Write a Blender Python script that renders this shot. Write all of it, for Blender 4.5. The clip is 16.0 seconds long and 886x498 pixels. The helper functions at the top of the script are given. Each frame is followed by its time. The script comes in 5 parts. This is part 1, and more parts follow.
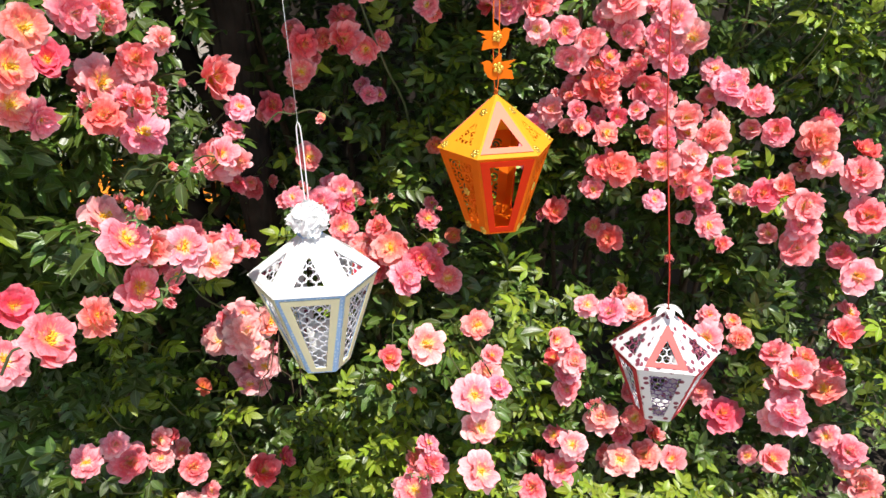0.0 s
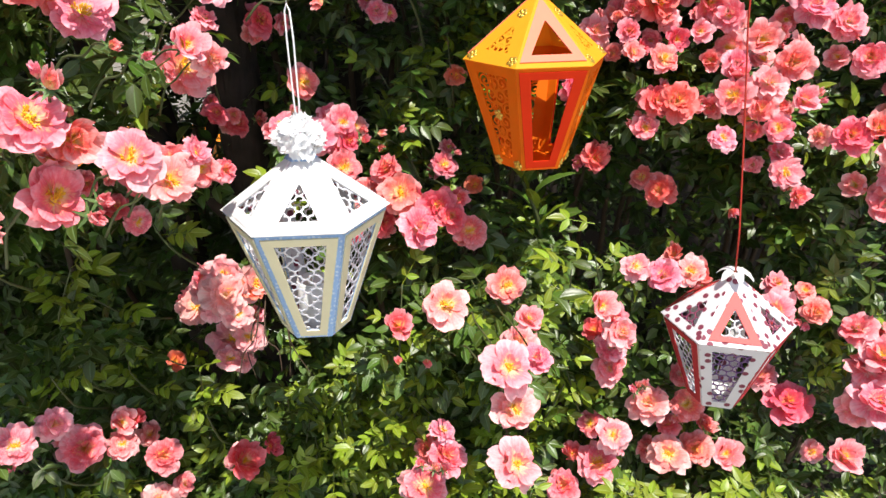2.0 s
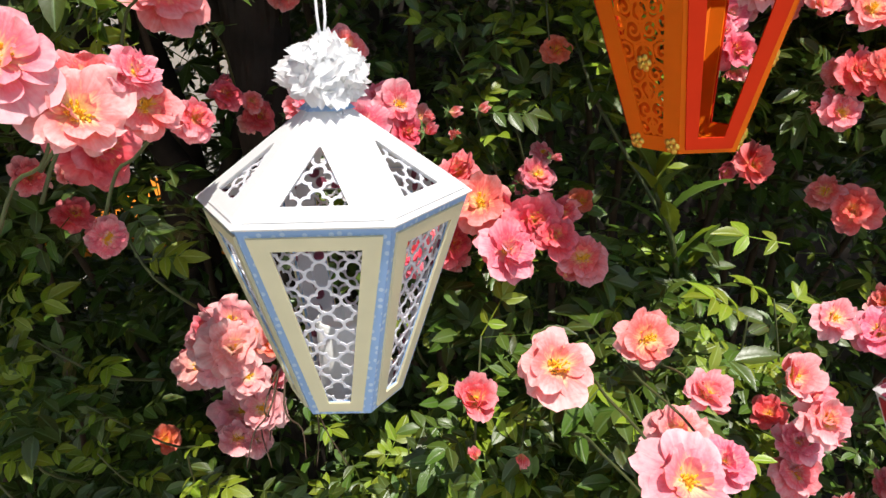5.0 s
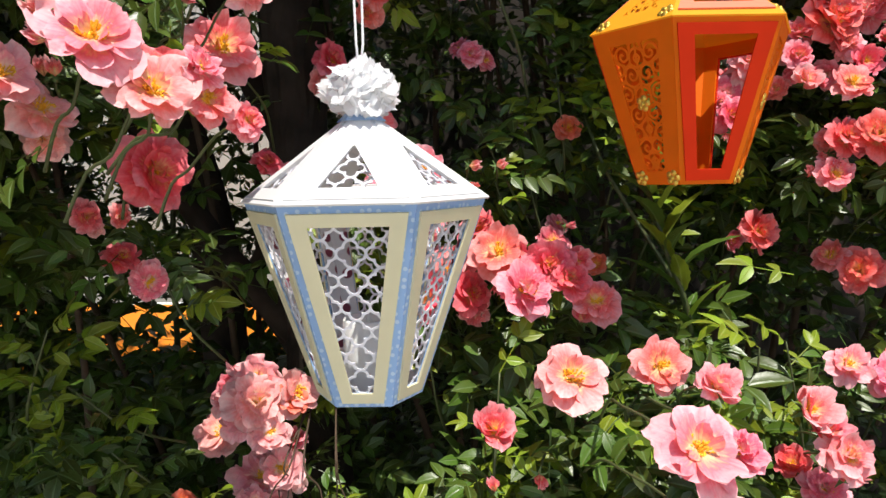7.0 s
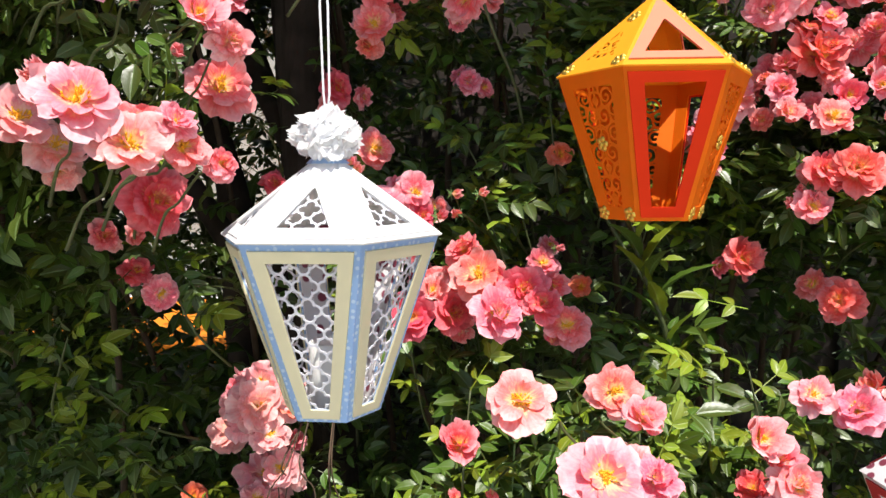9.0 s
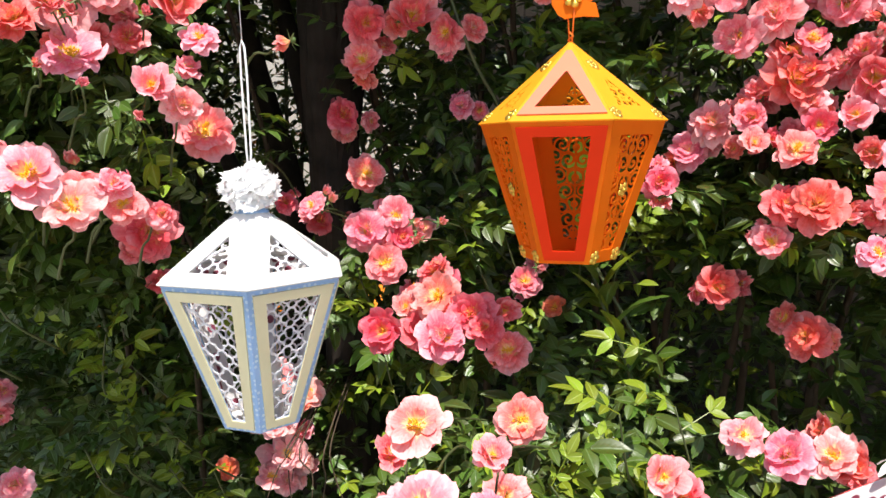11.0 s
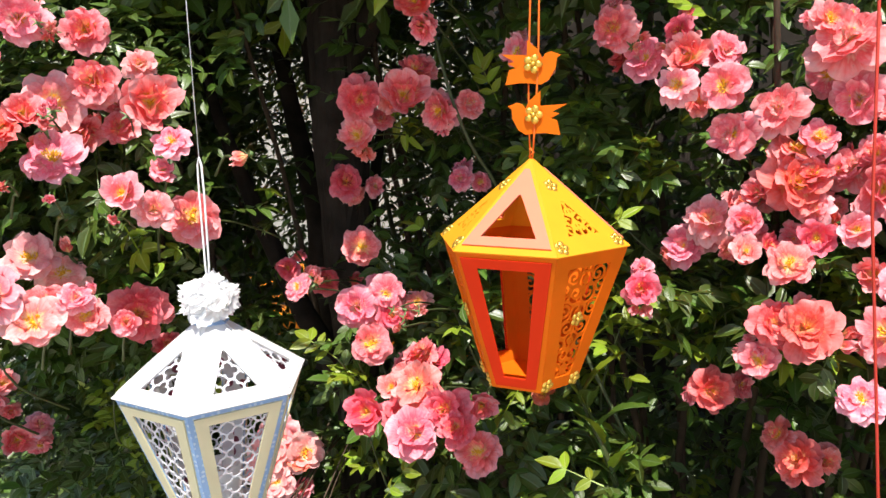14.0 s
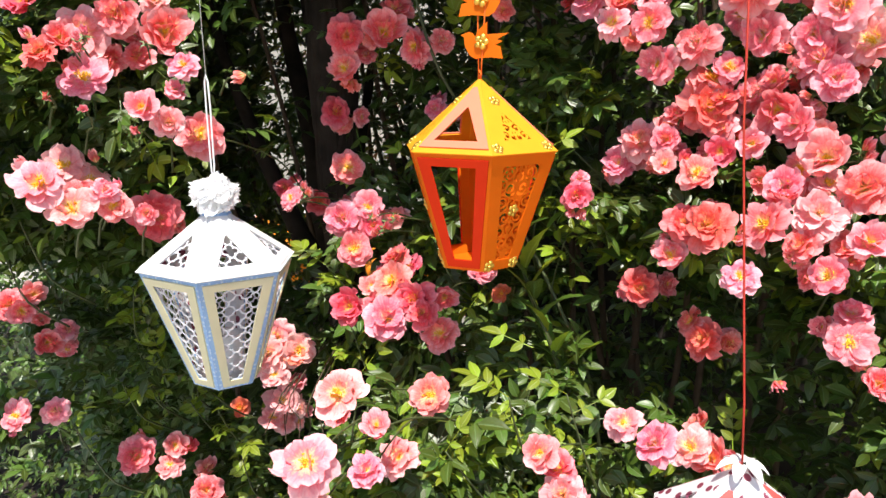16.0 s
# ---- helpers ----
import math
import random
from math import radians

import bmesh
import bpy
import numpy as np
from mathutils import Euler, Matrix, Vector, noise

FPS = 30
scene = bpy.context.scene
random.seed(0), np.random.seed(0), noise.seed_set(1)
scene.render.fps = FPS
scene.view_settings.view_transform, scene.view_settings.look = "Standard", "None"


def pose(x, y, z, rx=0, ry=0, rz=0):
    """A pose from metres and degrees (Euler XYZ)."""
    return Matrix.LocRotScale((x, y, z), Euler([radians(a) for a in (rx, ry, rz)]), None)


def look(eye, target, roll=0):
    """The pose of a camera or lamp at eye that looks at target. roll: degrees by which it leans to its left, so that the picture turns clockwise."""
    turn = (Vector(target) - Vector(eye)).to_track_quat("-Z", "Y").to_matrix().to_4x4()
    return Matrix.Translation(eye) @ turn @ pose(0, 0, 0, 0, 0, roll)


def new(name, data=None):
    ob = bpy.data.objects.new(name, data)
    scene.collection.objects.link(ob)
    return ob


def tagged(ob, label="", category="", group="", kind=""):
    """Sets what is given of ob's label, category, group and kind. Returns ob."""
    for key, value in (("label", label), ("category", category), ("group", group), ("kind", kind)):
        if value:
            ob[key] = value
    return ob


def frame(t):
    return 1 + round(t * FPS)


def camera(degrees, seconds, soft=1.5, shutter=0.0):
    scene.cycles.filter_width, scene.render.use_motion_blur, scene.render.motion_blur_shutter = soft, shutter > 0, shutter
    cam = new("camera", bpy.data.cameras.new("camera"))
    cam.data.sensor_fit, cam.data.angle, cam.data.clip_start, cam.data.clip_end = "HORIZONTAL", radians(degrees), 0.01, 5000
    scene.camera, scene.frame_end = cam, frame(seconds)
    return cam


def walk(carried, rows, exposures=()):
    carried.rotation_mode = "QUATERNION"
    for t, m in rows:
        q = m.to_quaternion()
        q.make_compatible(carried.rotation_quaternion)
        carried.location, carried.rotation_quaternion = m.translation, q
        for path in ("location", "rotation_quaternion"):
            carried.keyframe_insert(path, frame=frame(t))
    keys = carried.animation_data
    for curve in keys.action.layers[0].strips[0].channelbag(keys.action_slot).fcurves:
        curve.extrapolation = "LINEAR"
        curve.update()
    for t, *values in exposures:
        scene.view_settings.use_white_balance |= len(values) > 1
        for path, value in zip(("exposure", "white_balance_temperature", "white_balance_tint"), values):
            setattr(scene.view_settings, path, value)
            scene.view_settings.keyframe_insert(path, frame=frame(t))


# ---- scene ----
cam = camera(63.8, 16.0)
PATH = [
    (0, (-0.064, -0.179, 1.591), (0.004, 1.646, 0.776), -1.6),
    (0.5, (-0.05, -0.184, 1.577), (0.03, 1.641, 0.764), -1.2),
    (1, (-0.032, -0.171, 1.57), (0.032, 1.647, 0.739), -1.0),
    (1.5, (-0.053, -0.103, 1.525), (0.011, 1.708, 0.679), -0.4),
    (2, (-0.087, -0.03, 1.457), (-0.017, 1.79, 0.631), -0.7),
    (2.5, (-0.109, 0.084, 1.384), (-0.087, 1.9, 0.546), 0.7),
    (3, (-0.122, 0.165, 1.353), (-0.145, 2.014, 0.59), -1.9),
    (3.5, (-0.117, 0.206, 1.325), (-0.202, 2.08, 0.63), -1.3),
    (3.7, (-0.114, 0.217, 1.319), (-0.202, 2.097, 0.641), -1.0),
    (5.8, (-0.113, 0.221, 1.293), (-0.198, 2.126, 0.691), -1.8),
    (6, (-0.116, 0.219, 1.278), (-0.186, 2.133, 0.701), -1.0),
    (6.5, (-0.118, 0.19, 1.246), (-0.211, 2.157, 0.899), -1.8),
    (7, (-0.111, 0.165, 1.223), (-0.254, 2.149, 1.013), -1.3),
    (7.5, (-0.095, 0.16, 1.22), (-0.272, 2.147, 1.07), -1.4),
    (8, (-0.079, 0.158, 1.219), (-0.287, 2.141, 1.056), -1.4),
    (8.2, (-0.073, 0.154, 1.225), (-0.279, 2.136, 1.052), -1.3),
    (10.3, (0.089, 0.113, 1.278), (-0.519, 1.993, 0.971), -0.8),
    (10.5, (0.116, 0.122, 1.282), (-0.53, 1.988, 0.967), -1.3),
    (11, (0.174, 0.138, 1.315), (-0.564, 1.973, 1.011), -1.0),
    (11.5, (0.205, 0.171, 1.389), (-0.619, 1.964, 1.065), -1.5),
    (12, (0.212, 0.216, 1.408), (-0.707, 1.962, 1.079), -0.9),
    (12.5, (0.236, 0.221, 1.424), (-0.725, 1.941, 1.078), -1.0),
    (13, (0.243, 0.214, 1.423), (-0.718, 1.928, 1.053), -0.8),
    (13.5, (0.255, 0.213, 1.424), (-0.71, 1.922, 1.038), -1.1),
    (14, (0.264, 0.215, 1.427), (-0.696, 1.932, 1.064), -0.6),
    (14.5, (0.277, 0.199, 1.414), (-0.701, 1.9, 1.03), 1.4),
    (15, (0.324, 0.135, 1.422), (-0.679, 1.807, 0.978), 1.5),
    (15.5, (0.351, 0.115, 1.42), (-0.658, 1.786, 0.983), 0.5),
    (16, (0.369, 0.119, 1.393), (-0.601, 1.806, 0.931), 0.1),
]
walk(cam, [(t, look(eye, target, roll)) for t, eye, target, roll in PATH],
     exposures=((0, 0.62), (2.0, 0.63), (3.5, 0.49), (6, 0.38), (8, 0.55), (10.5, 0.70), (12.5, 0.75), (16, 0.77)))

# ---- world and light ----
world = bpy.data.worlds.new("sky")
scene.world = world
world.use_nodes = True
wn = world.node_tree.nodes
sky = wn.new("ShaderNodeTexSky")
sky.sky_type = "NISHITA"
sky.sun_disc = False
SUN_UP, SUN_SIDE = radians(66), radians(152)   # elevation; compass turn from north (+y) towards east (+x)
sky.sun_elevation, sky.sun_rotation = SUN_UP, SUN_SIDE
world.node_tree.links.new(sky.outputs[0], wn["Background"].inputs[0])
wn["Background"].inputs[1].default_value = 0.11
to_sun = Vector((math.sin(SUN_SIDE) * math.cos(SUN_UP), math.cos(SUN_SIDE) * math.cos(SUN_UP), math.sin(SUN_UP)))
sun = new("sun", bpy.data.lights.new("sun", "SUN"))
sun.data.energy, sun.data.angle, sun.data.color = 4.6, radians(0.5), (1.0, 0.955, 0.885)
sun.matrix_world = look(to_sun * 30, (0, 0, 0))


# ---- materials ----
def material(name, base, rough=0.6, vary=0.12, scale=60.0, bump=0.15, bump_scale=300.0, thin=0.0, metal=0.0, spec=0.4, island=0.0):
    """Principled surface with two scales of variation; thin: share of light that passes through."""
    m = bpy.data.materials.new(name)
    m.use_nodes = True
    nt = m.node_tree
    n, l = nt.nodes, nt.links
    b = n["Principled BSDF"]
    b.inputs["Roughness"].default_value, b.inputs["Metallic"].default_value = rough, metal
    b.inputs["Specular IOR Level"].default_value = spec
    at = n.new("ShaderNodeTexCoord")
    big = n.new("ShaderNodeTexNoise")
    big.inputs["Scale"].default_value, big.inputs["Detail"].default_value = scale, 5
    l.new(at.outputs["Object"], big.inputs["Vector"])
    hsv = n.new("ShaderNodeHueSaturation")
    hsv.inputs["Color"].default_value = (*base, 1)
    span = n.new("ShaderNodeMapRange")
    span.inputs[3].default_value, span.inputs[4].default_value = 1 - vary * 1.6, 1 + vary * 1.6
    l.new(big.outputs["Fac"], span.inputs[0])
    value = span.outputs[0]
    if island:
        g = n.new("ShaderNodeNewGeometry")
        o = n.new("ShaderNodeObjectInfo")
        add = n.new("ShaderNodeMath")
        add.operation = "ADD"
        fr = n.new("ShaderNodeMath")
        fr.operation = "FRACT"
        l.new(g.outputs["Random Per Island"], add.inputs[0])
        l.new(o.outputs["Random"], add.inputs[1])
        l.new(add.outputs[0], fr.inputs[0])
        r2 = n.new("ShaderNodeMapRange")
        r2.inputs[3].default_value, r2.inputs[4].default_value = 1 - island, 1 + island
        l.new(fr.outputs[0], r2.inputs[0])
        mul = n.new("ShaderNodeMath")
        mul.operation = "MULTIPLY"
        l.new(value, mul.inputs[0])
        l.new(r2.outputs[0], mul.inputs[1])
        value = mul.outputs[0]
        r3 = n.new("ShaderNodeMapRange")
        r3.inputs[3].default_value, r3.inputs[4].default_value = 0.5 - 0.035 * island * 2, 0.5 + 0.02 * island * 2
        l.new(fr.outputs[0], r3.inputs[0])
        l.new(r3.outputs[0], hsv.inputs["Hue"])
    l.new(value, hsv.inputs["Value"])
    l.new(hsv.outputs[0], b.inputs["Base Color"])
    fine = n.new("ShaderNodeTexNoise")
    fine.inputs["Scale"].default_value, fine.inputs["Detail"].default_value = bump_scale, 3
    l.new(at.outputs["Object"], fine.inputs["Vector"])
    bp = n.new("ShaderNodeBump")
    bp.inputs["Strength"].default_value, bp.inputs["Distance"].default_value = bump, 0.001
    l.new(fine.outputs["Fac"], bp.inputs["Height"])
    l.new(bp.outputs[0], b.inputs["Normal"])
    if thin:
        tr = n.new("ShaderNodeBsdfTranslucent")
        l.new(hsv.outputs[0], tr.inputs["Color"])
        mix = n.new("ShaderNodeMixShader")
        mix.inputs[0].default_value = thin
        l.new(b.outputs[0], mix.inputs[1])
        l.new(tr.outputs[0], mix.inputs[2])
        l.new(mix.outputs[0], n["Material Output"].inputs["Surface"])
    return m


def petal_material(name, heart, flesh, edge, thin=0.26):
    """Petals: pale or yellow near the heart, full colour in the middle, fine veins; naturally paler rim, with sun
    highlights put into its colour too.
    """
    m = material(name, flesh, 0.5, 0.16, 4.0, 0.5, 9.0, thin, spec=0.3)
    nt = m.node_tree
    n, l = nt.nodes, nt.links
    at = next(x for x in n if x.type == "TEX_COORD")
    hsv = next(x for x in n if x.type == "HUE_SAT")
    away = n.new("ShaderNodeVectorMath")
    away.operation = "LENGTH"
    l.new(at.outputs["Object"], away.inputs[0])
    wob = n.new("ShaderNodeTexNoise")
    wob.inputs["Scale"].default_value = 5.0
    l.new(at.outputs["Object"], wob.inputs["Vector"])
    mad = n.new("ShaderNodeMath")
    mad.operation = "MULTIPLY_ADD"
    mad.inputs[1].default_value = 0.55
    off = n.new("ShaderNodeMath")
    off.operation = "SUBTRACT"
    off.inputs[1].default_value = 0.22
    l.new(wob.outputs["Fac"], off.inputs[0])
    wob.inputs["Detail"].default_value = 4
    l.new(off.outputs[0], mad.inputs[0])
    l.new(away.outputs["Value"], mad.inputs[2])
    ramp = n.new("ShaderNodeValToRGB")
    e = ramp.color_ramp.elements
    e[0].position, e[0].color = 0.26, (*heart, 1)
    e[1].position, e[1].color = 1.0, (*edge, 1)
    mid = e.new(0.58)
    mid.color = (*flesh, 1)
    unit = n.new("ShaderNodeVectorMath")
    unit.operation = "NORMALIZE"
    l.new(at.outputs["Object"], unit.inputs[0])
    vein = n.new("ShaderNodeTexNoise")
    vein.inputs["Scale"].default_value, vein.inputs["Detail"].default_value = 9.0, 3
    l.new(unit.outputs["Vector"], vein.inputs["Vector"])
    streak = n.new("ShaderNodeMath")
    streak.operation = "MULTIPLY_ADD"
    streak.inputs[1].default_value = 0.7
    less = n.new("ShaderNodeMath")
    less.operation = "SUBTRACT"
    less.inputs[1].default_value = 0.5
    l.new(vein.outputs["Fac"], less.inputs[0])
    l.new(less.outputs[0], streak.inputs[0])
    l.new(mad.outputs[0], streak.inputs[2])
    half = n.new("ShaderNodeMath")
    half.operation = "MULTIPLY"
    half.inputs[1].default_value = 0.85
    l.new(streak.outputs[0], half.inputs[0])
    l.new(half.outputs[0], ramp.inputs[0])
    l.new(ramp.outputs[0], hsv.inputs["Color"])
    o = n.new("ShaderNodeObjectInfo")
    r = n.new("ShaderNodeMapRange")
    r.inputs[3].default_value, r.inputs[4].default_value = 0.488, 0.512
    l.new(o.outputs["Random"], r.inputs[0])
    l.new(r.outputs[0], hsv.inputs["Hue"])
    return m


def dotted(name, base, dot, scale, size, uneven=0.0):
    """Printed paper with dots."""
    m = material(name, base, 0.6, 0.04, 40, 0.05, 500, 0.28)
    nt = m.node_tree
    n, l = nt.nodes, nt.links
    at = next(x for x in n if x.type == "TEX_COORD")
    hsv = next(x for x in n if x.type == "HUE_SAT")
    v = n.new("ShaderNodeTexVoronoi")
    v.voronoi_dimensions = "2D"
    v.inputs["Scale"].default_value = scale
    v.inputs["Randomness"].default_value = uneven
    l.new(at.outputs["Object"], v.inputs["Vector"])
    c = n.new("ShaderNodeMapRange")
    c.inputs[1].default_value, c.inputs[2].default_value = size, size + 0.06
    c.inputs[3].default_value, c.inputs[4].default_value = 1, 0
    l.new(v.outputs["Distance"], c.inputs[0])
    mx = n.new("ShaderNodeMix")
    mx.data_type = "RGBA"
    l.new(c.outputs[0], mx.inputs[0])
    mx.inputs[6].default_value, mx.inputs[7].default_value = (*base, 1), (*dot, 1)
    l.new(mx.outputs[2], hsv.inputs["Color"])
    return m


LEAF = material("rose_leaf", (0.062, 0.108, 0.013), 0.38, 0.18, 25, 0.25, 160, 0.12, spec=0.5, island=0.45)
YOUNG = material("young_rose_leaf", (0.205, 0.285, 0.018), 0.40, 0.15, 25, 0.2, 160, 0.22, spec=0.45, island=0.3)


def veined(m, pale):
    """A paler midrib and ribs slanting to the rim, by the leaf's own coordinates."""
    nt = m.node_tree
    n, l = nt.nodes, nt.links
    uv = n.new("ShaderNodeUVMap")
    uv.uv_map = "blade"
    xyz = n.new("ShaderNodeSeparateXYZ")
    l.new(uv.outputs[0], xyz.inputs[0])

    def op(kind, a, b=None, c=None):
        k = n.new("ShaderNodeMath")
        k.operation = kind
        for i, q in enumerate((a, b, c)):
            if q is None:
                continue
            if isinstance(q, (int, float)):
                k.inputs[i].default_value = q
            else:
                l.new(q, k.inputs[i])
        return k.outputs[0]
    off = op("ABSOLUTE", op("SUBTRACT", xyz.outputs[1], 0.5))
    mid = op("SMOOTH_MIN", 1.0, op("MULTIPLY", off, 11.0), 0.2)
    rib = op("ABSOLUTE", op("SINE", op("MULTIPLY", op("SUBTRACT", xyz.outputs[0], op("MULTIPLY", off, 0.55)), 22.0)))
    ribs = op("MULTIPLY_ADD", op("POWER", rib, 0.5), 0.09, 0.91)
    tone = op("MULTIPLY", mid, ribs)
    hsv = next(x for x in n if x.type == "HUE_SAT")
    b = n["Principled BSDF"]
    mix = n.new("ShaderNodeMix")
    mix.data_type = "RGBA"
    l.new(tone, mix.inputs[0])
    mix.inputs[6].default_value = (*pale, 1)
    l.new(hsv.outputs[0], mix.inputs[7])
    l.new(mix.outputs[2], b.inputs["Base Color"])
    bp = next(x for x in n if x.type == "BUMP")
    bp2 = n.new("ShaderNodeBump")
    bp2.inputs["Strength"].default_value, bp2.inputs["Distance"].default_value = 0.4, 0.001
    l.new(tone, bp2.inputs["Height"])
    l.new(bp.outputs[0], bp2.inputs["Normal"])
    l.new(bp2.outputs[0], b.inputs["Normal"])


veined(LEAF, (0.12, 0.18, 0.06))
veined(YOUNG, (0.30, 0.37, 0.08))
CANE = material("green_cane", (0.07, 0.085, 0.03), 0.5, 0.25, 50, 0.3, 200)
TWIG = material("dry_twig", (0.075, 0.048, 0.028), 0.8, 0.3, 60, 0.5, 200)
BARK = material("dark_bark", (0.034, 0.026, 0.020), 0.95, 0.6, 30, 1.0, 90, spec=0.15)
SOIL = material("dark_soil", (0.035, 0.026, 0.018), 0.95, 0.4, 6, 1.0, 50)
SHADE_BOARD = material("shade_backdrop_board", (0.03, 0.022, 0.016), 0.8, 0.4, 10, 0.5, 60)
GRAVEL = material("pale_gravel", (0.40, 0.37, 0.32), 0.95, 0.2, 3, 1.0, 60)
PLASTER = material("pale_plaster", (0.46, 0.44, 0.38), 0.85, 0.08, 1.5, 0.4, 40)
ANTHER = material("yellow_anther", (0.90, 0.54, 0.04), 0.7, 0.2, 8, 0.3, 40)
CALYX = material("green_calyx", (0.10, 0.17, 0.05), 0.5, 0.2, 8, 0.2, 30)
SALMON = petal_material("salmon_petal", (0.93, 0.62, 0.30), (0.87, 0.125, 0.14), (0.93, 0.41, 0.42))
PINK = petal_material("pink_petal", (0.92, 0.64, 0.54), (0.87, 0.15, 0.20), (0.93, 0.46, 0.485))
CORAL = petal_material("coral_and_shaded_petal", (0.88, 0.45, 0.22), (0.82, 0.07, 0.095), (0.88, 0.25, 0.275))
BLUSH = petal_material("blush_petal", (0.94, 0.70, 0.36), (0.89, 0.215, 0.235), (0.94, 0.52, 0.52))
FADED = petal_material("faded_pink_petal", (0.94, 0.70, 0.50), (0.90, 0.31, 0.31), (0.94, 0.58, 0.56))
AMBER = petal_material("amber_petal", (0.85, 0.50, 0.10), (0.85, 0.20, 0.08), (0.85, 0.30, 0.20))
WHITE = material("white_paper_and_sunlit_roof", (0.85, 0.84, 0.83), 0.6, 0.03, 40, 0.06, 600, 0.25)
TISSUE = material("white_crepe_paper", (0.94, 0.94, 0.94), 0.8, 0.02, 40, 0.2, 900, 0.55)
LACE = material("white_lace_card", (0.84, 0.83, 0.87), 0.6, 0.03, 40, 0.06, 600, 0.35)
CREAM = material("cream_card", (0.80, 0.74, 0.50), 0.65, 0.05, 60, 0.05, 600, 0.3)
BLUE = dotted("blue_dotted_card", (0.36, 0.55, 0.84), (0.62, 0.76, 0.93), 170, 0.20, 0.5)
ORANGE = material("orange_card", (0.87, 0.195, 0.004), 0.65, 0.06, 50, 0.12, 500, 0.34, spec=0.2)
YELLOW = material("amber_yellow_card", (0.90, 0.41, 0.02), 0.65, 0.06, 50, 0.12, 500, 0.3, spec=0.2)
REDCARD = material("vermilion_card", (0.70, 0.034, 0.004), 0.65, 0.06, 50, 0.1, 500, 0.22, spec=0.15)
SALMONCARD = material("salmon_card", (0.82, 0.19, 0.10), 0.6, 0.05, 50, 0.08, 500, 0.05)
GOLD = material("gold_glitter", (0.72, 0.47, 0.08), 0.32, 0.25, 400, 0.6, 900, metal=0.8)
LADY = dotted("white_card_with_maroon_print", (0.82, 0.79, 0.80), (0.26, 0.05, 0.085), 60, 0.20, 0.8)
MAUVE = material("mauve_card", (0.20, 0.10, 0.24), 0.6, 0.1, 50, 0.1, 500, 0.1)
WINE = material("wine_red_card", (0.24, 0.06, 0.11), 0.6, 0.1, 50, 0.1, 500, 0.1)
MAROON = material("deep_red_card", (0.48, 0.035, 0.045), 0.6, 0.06, 50, 0.1, 500, 0.1)
ROSECARD = material("rose_red_card", (0.74, 0.10, 0.09), 0.6, 0.06, 50, 0.2, 500, 0.05)
CORDW = material("white_cord", (0.80, 0.80, 0.80), 0.7, 0.1, 200, 0.4, 900)
CORDR = material("red_cord", (0.42, 0.03, 0.015), 0.7, 0.1, 200, 0.4, 900)
CORDO = material("orange_cord", (0.80, 0.15, 0.01), 0.7, 0.1, 200, 0.4, 900)
BANNER = material("orange_cloth", (0.85, 0.26, 0.01), 0.7, 0.1, 12, 0.2, 300, 0.2)
WAX = material("white_wax", (0.84, 0.83, 0.80), 0.45, 0.03, 30, 0.1, 200)


# ---- mesh helpers ----
def mesh_of(name, verts, faces, mat, smooth=False):
    me = bpy.data.meshes.new(name)
    me.from_pydata([tuple(v) for v in verts], [], [tuple(f) for f in faces])
    for m in (mat if isinstance(mat, (list, tuple)) else [mat]):
        me.materials.append(m)
    if smooth:
        me.polygons.foreach_set("use_smooth", [True] * len(me.polygons))
    me.update()
    return me


def fast_mesh(name, verts, quads, mat, slots=None, uv=None):
    """A mesh of quads out of numpy arrays."""
    me = bpy.data.meshes.new(name)
    n = len(quads)
    me.vertices.add(len(verts))
    me.vertices.foreach_set("co", verts.astype(np.float32).ravel())
    me.loops.add(n * 4)
    me.loops.foreach_set("vertex_index", quads.astype(np.int32).ravel())
    me.polygons.add(n)
    me.polygons.foreach_set("loop_start", np.arange(0, n * 4, 4, dtype=np.int32))
    for m in mat:
        me.materials.append(m)
    if slots is not None:
        me.polygons.foreach_set("material_index", slots.astype(np.int32))
    me.polygons.foreach_set("use_smooth", np.ones(n, dtype=bool))
    if uv is not None:
        me.uv_layers.new(name="blade").data.foreach_set("uv", uv[quads.ravel()].astype(np.float32).ravel())
    me.update(calc_edges=True)
    me.validate()
    return me


def put(name, me, parent=None, m=None, label=""):
    ob = new(name, me)
    if parent is not None:
        ob.parent = parent
    if m is not None:
        ob.matrix_basis = m
    return tagged(ob, label)


def empty(name, at, label, category, group="", kind=""):
    ob = new(name)
    ob.empty_display_size = 0.05
    ob.location = at
    return tagged(ob, label, category, group, kind)


def tube(points, radii, sides=7):
    """Vertices and faces of a closed tube along points."""
    pts = [Vector(p) for p in points]
    verts, faces = [], []
    ref = Vector((0.31, 0.93, 0.2))
    for i, p in enumerate(pts):
        d = (pts[min(i + 1, len(pts) - 1)] - pts[max(i - 1, 0)]).normalized()
        a = d.cross(ref).normalized()
        b = d.cross(a)
        for k in range(sides):
            w = 2 * math.pi * k / sides
            verts.append(p + (a * math.cos(w) + b * math.sin(w)) * radii[i])
        if i:
            o = (i - 1) * sides
            for k in range(sides):
                k2 = (k + 1) % sides
                faces.append((o + k, o + k2, o + sides + k2, o + sides + k))
    faces.append(tuple(range(sides))[::-1])
    faces.append(tuple(range(len(verts) - sides, len(verts))))
    return verts, faces


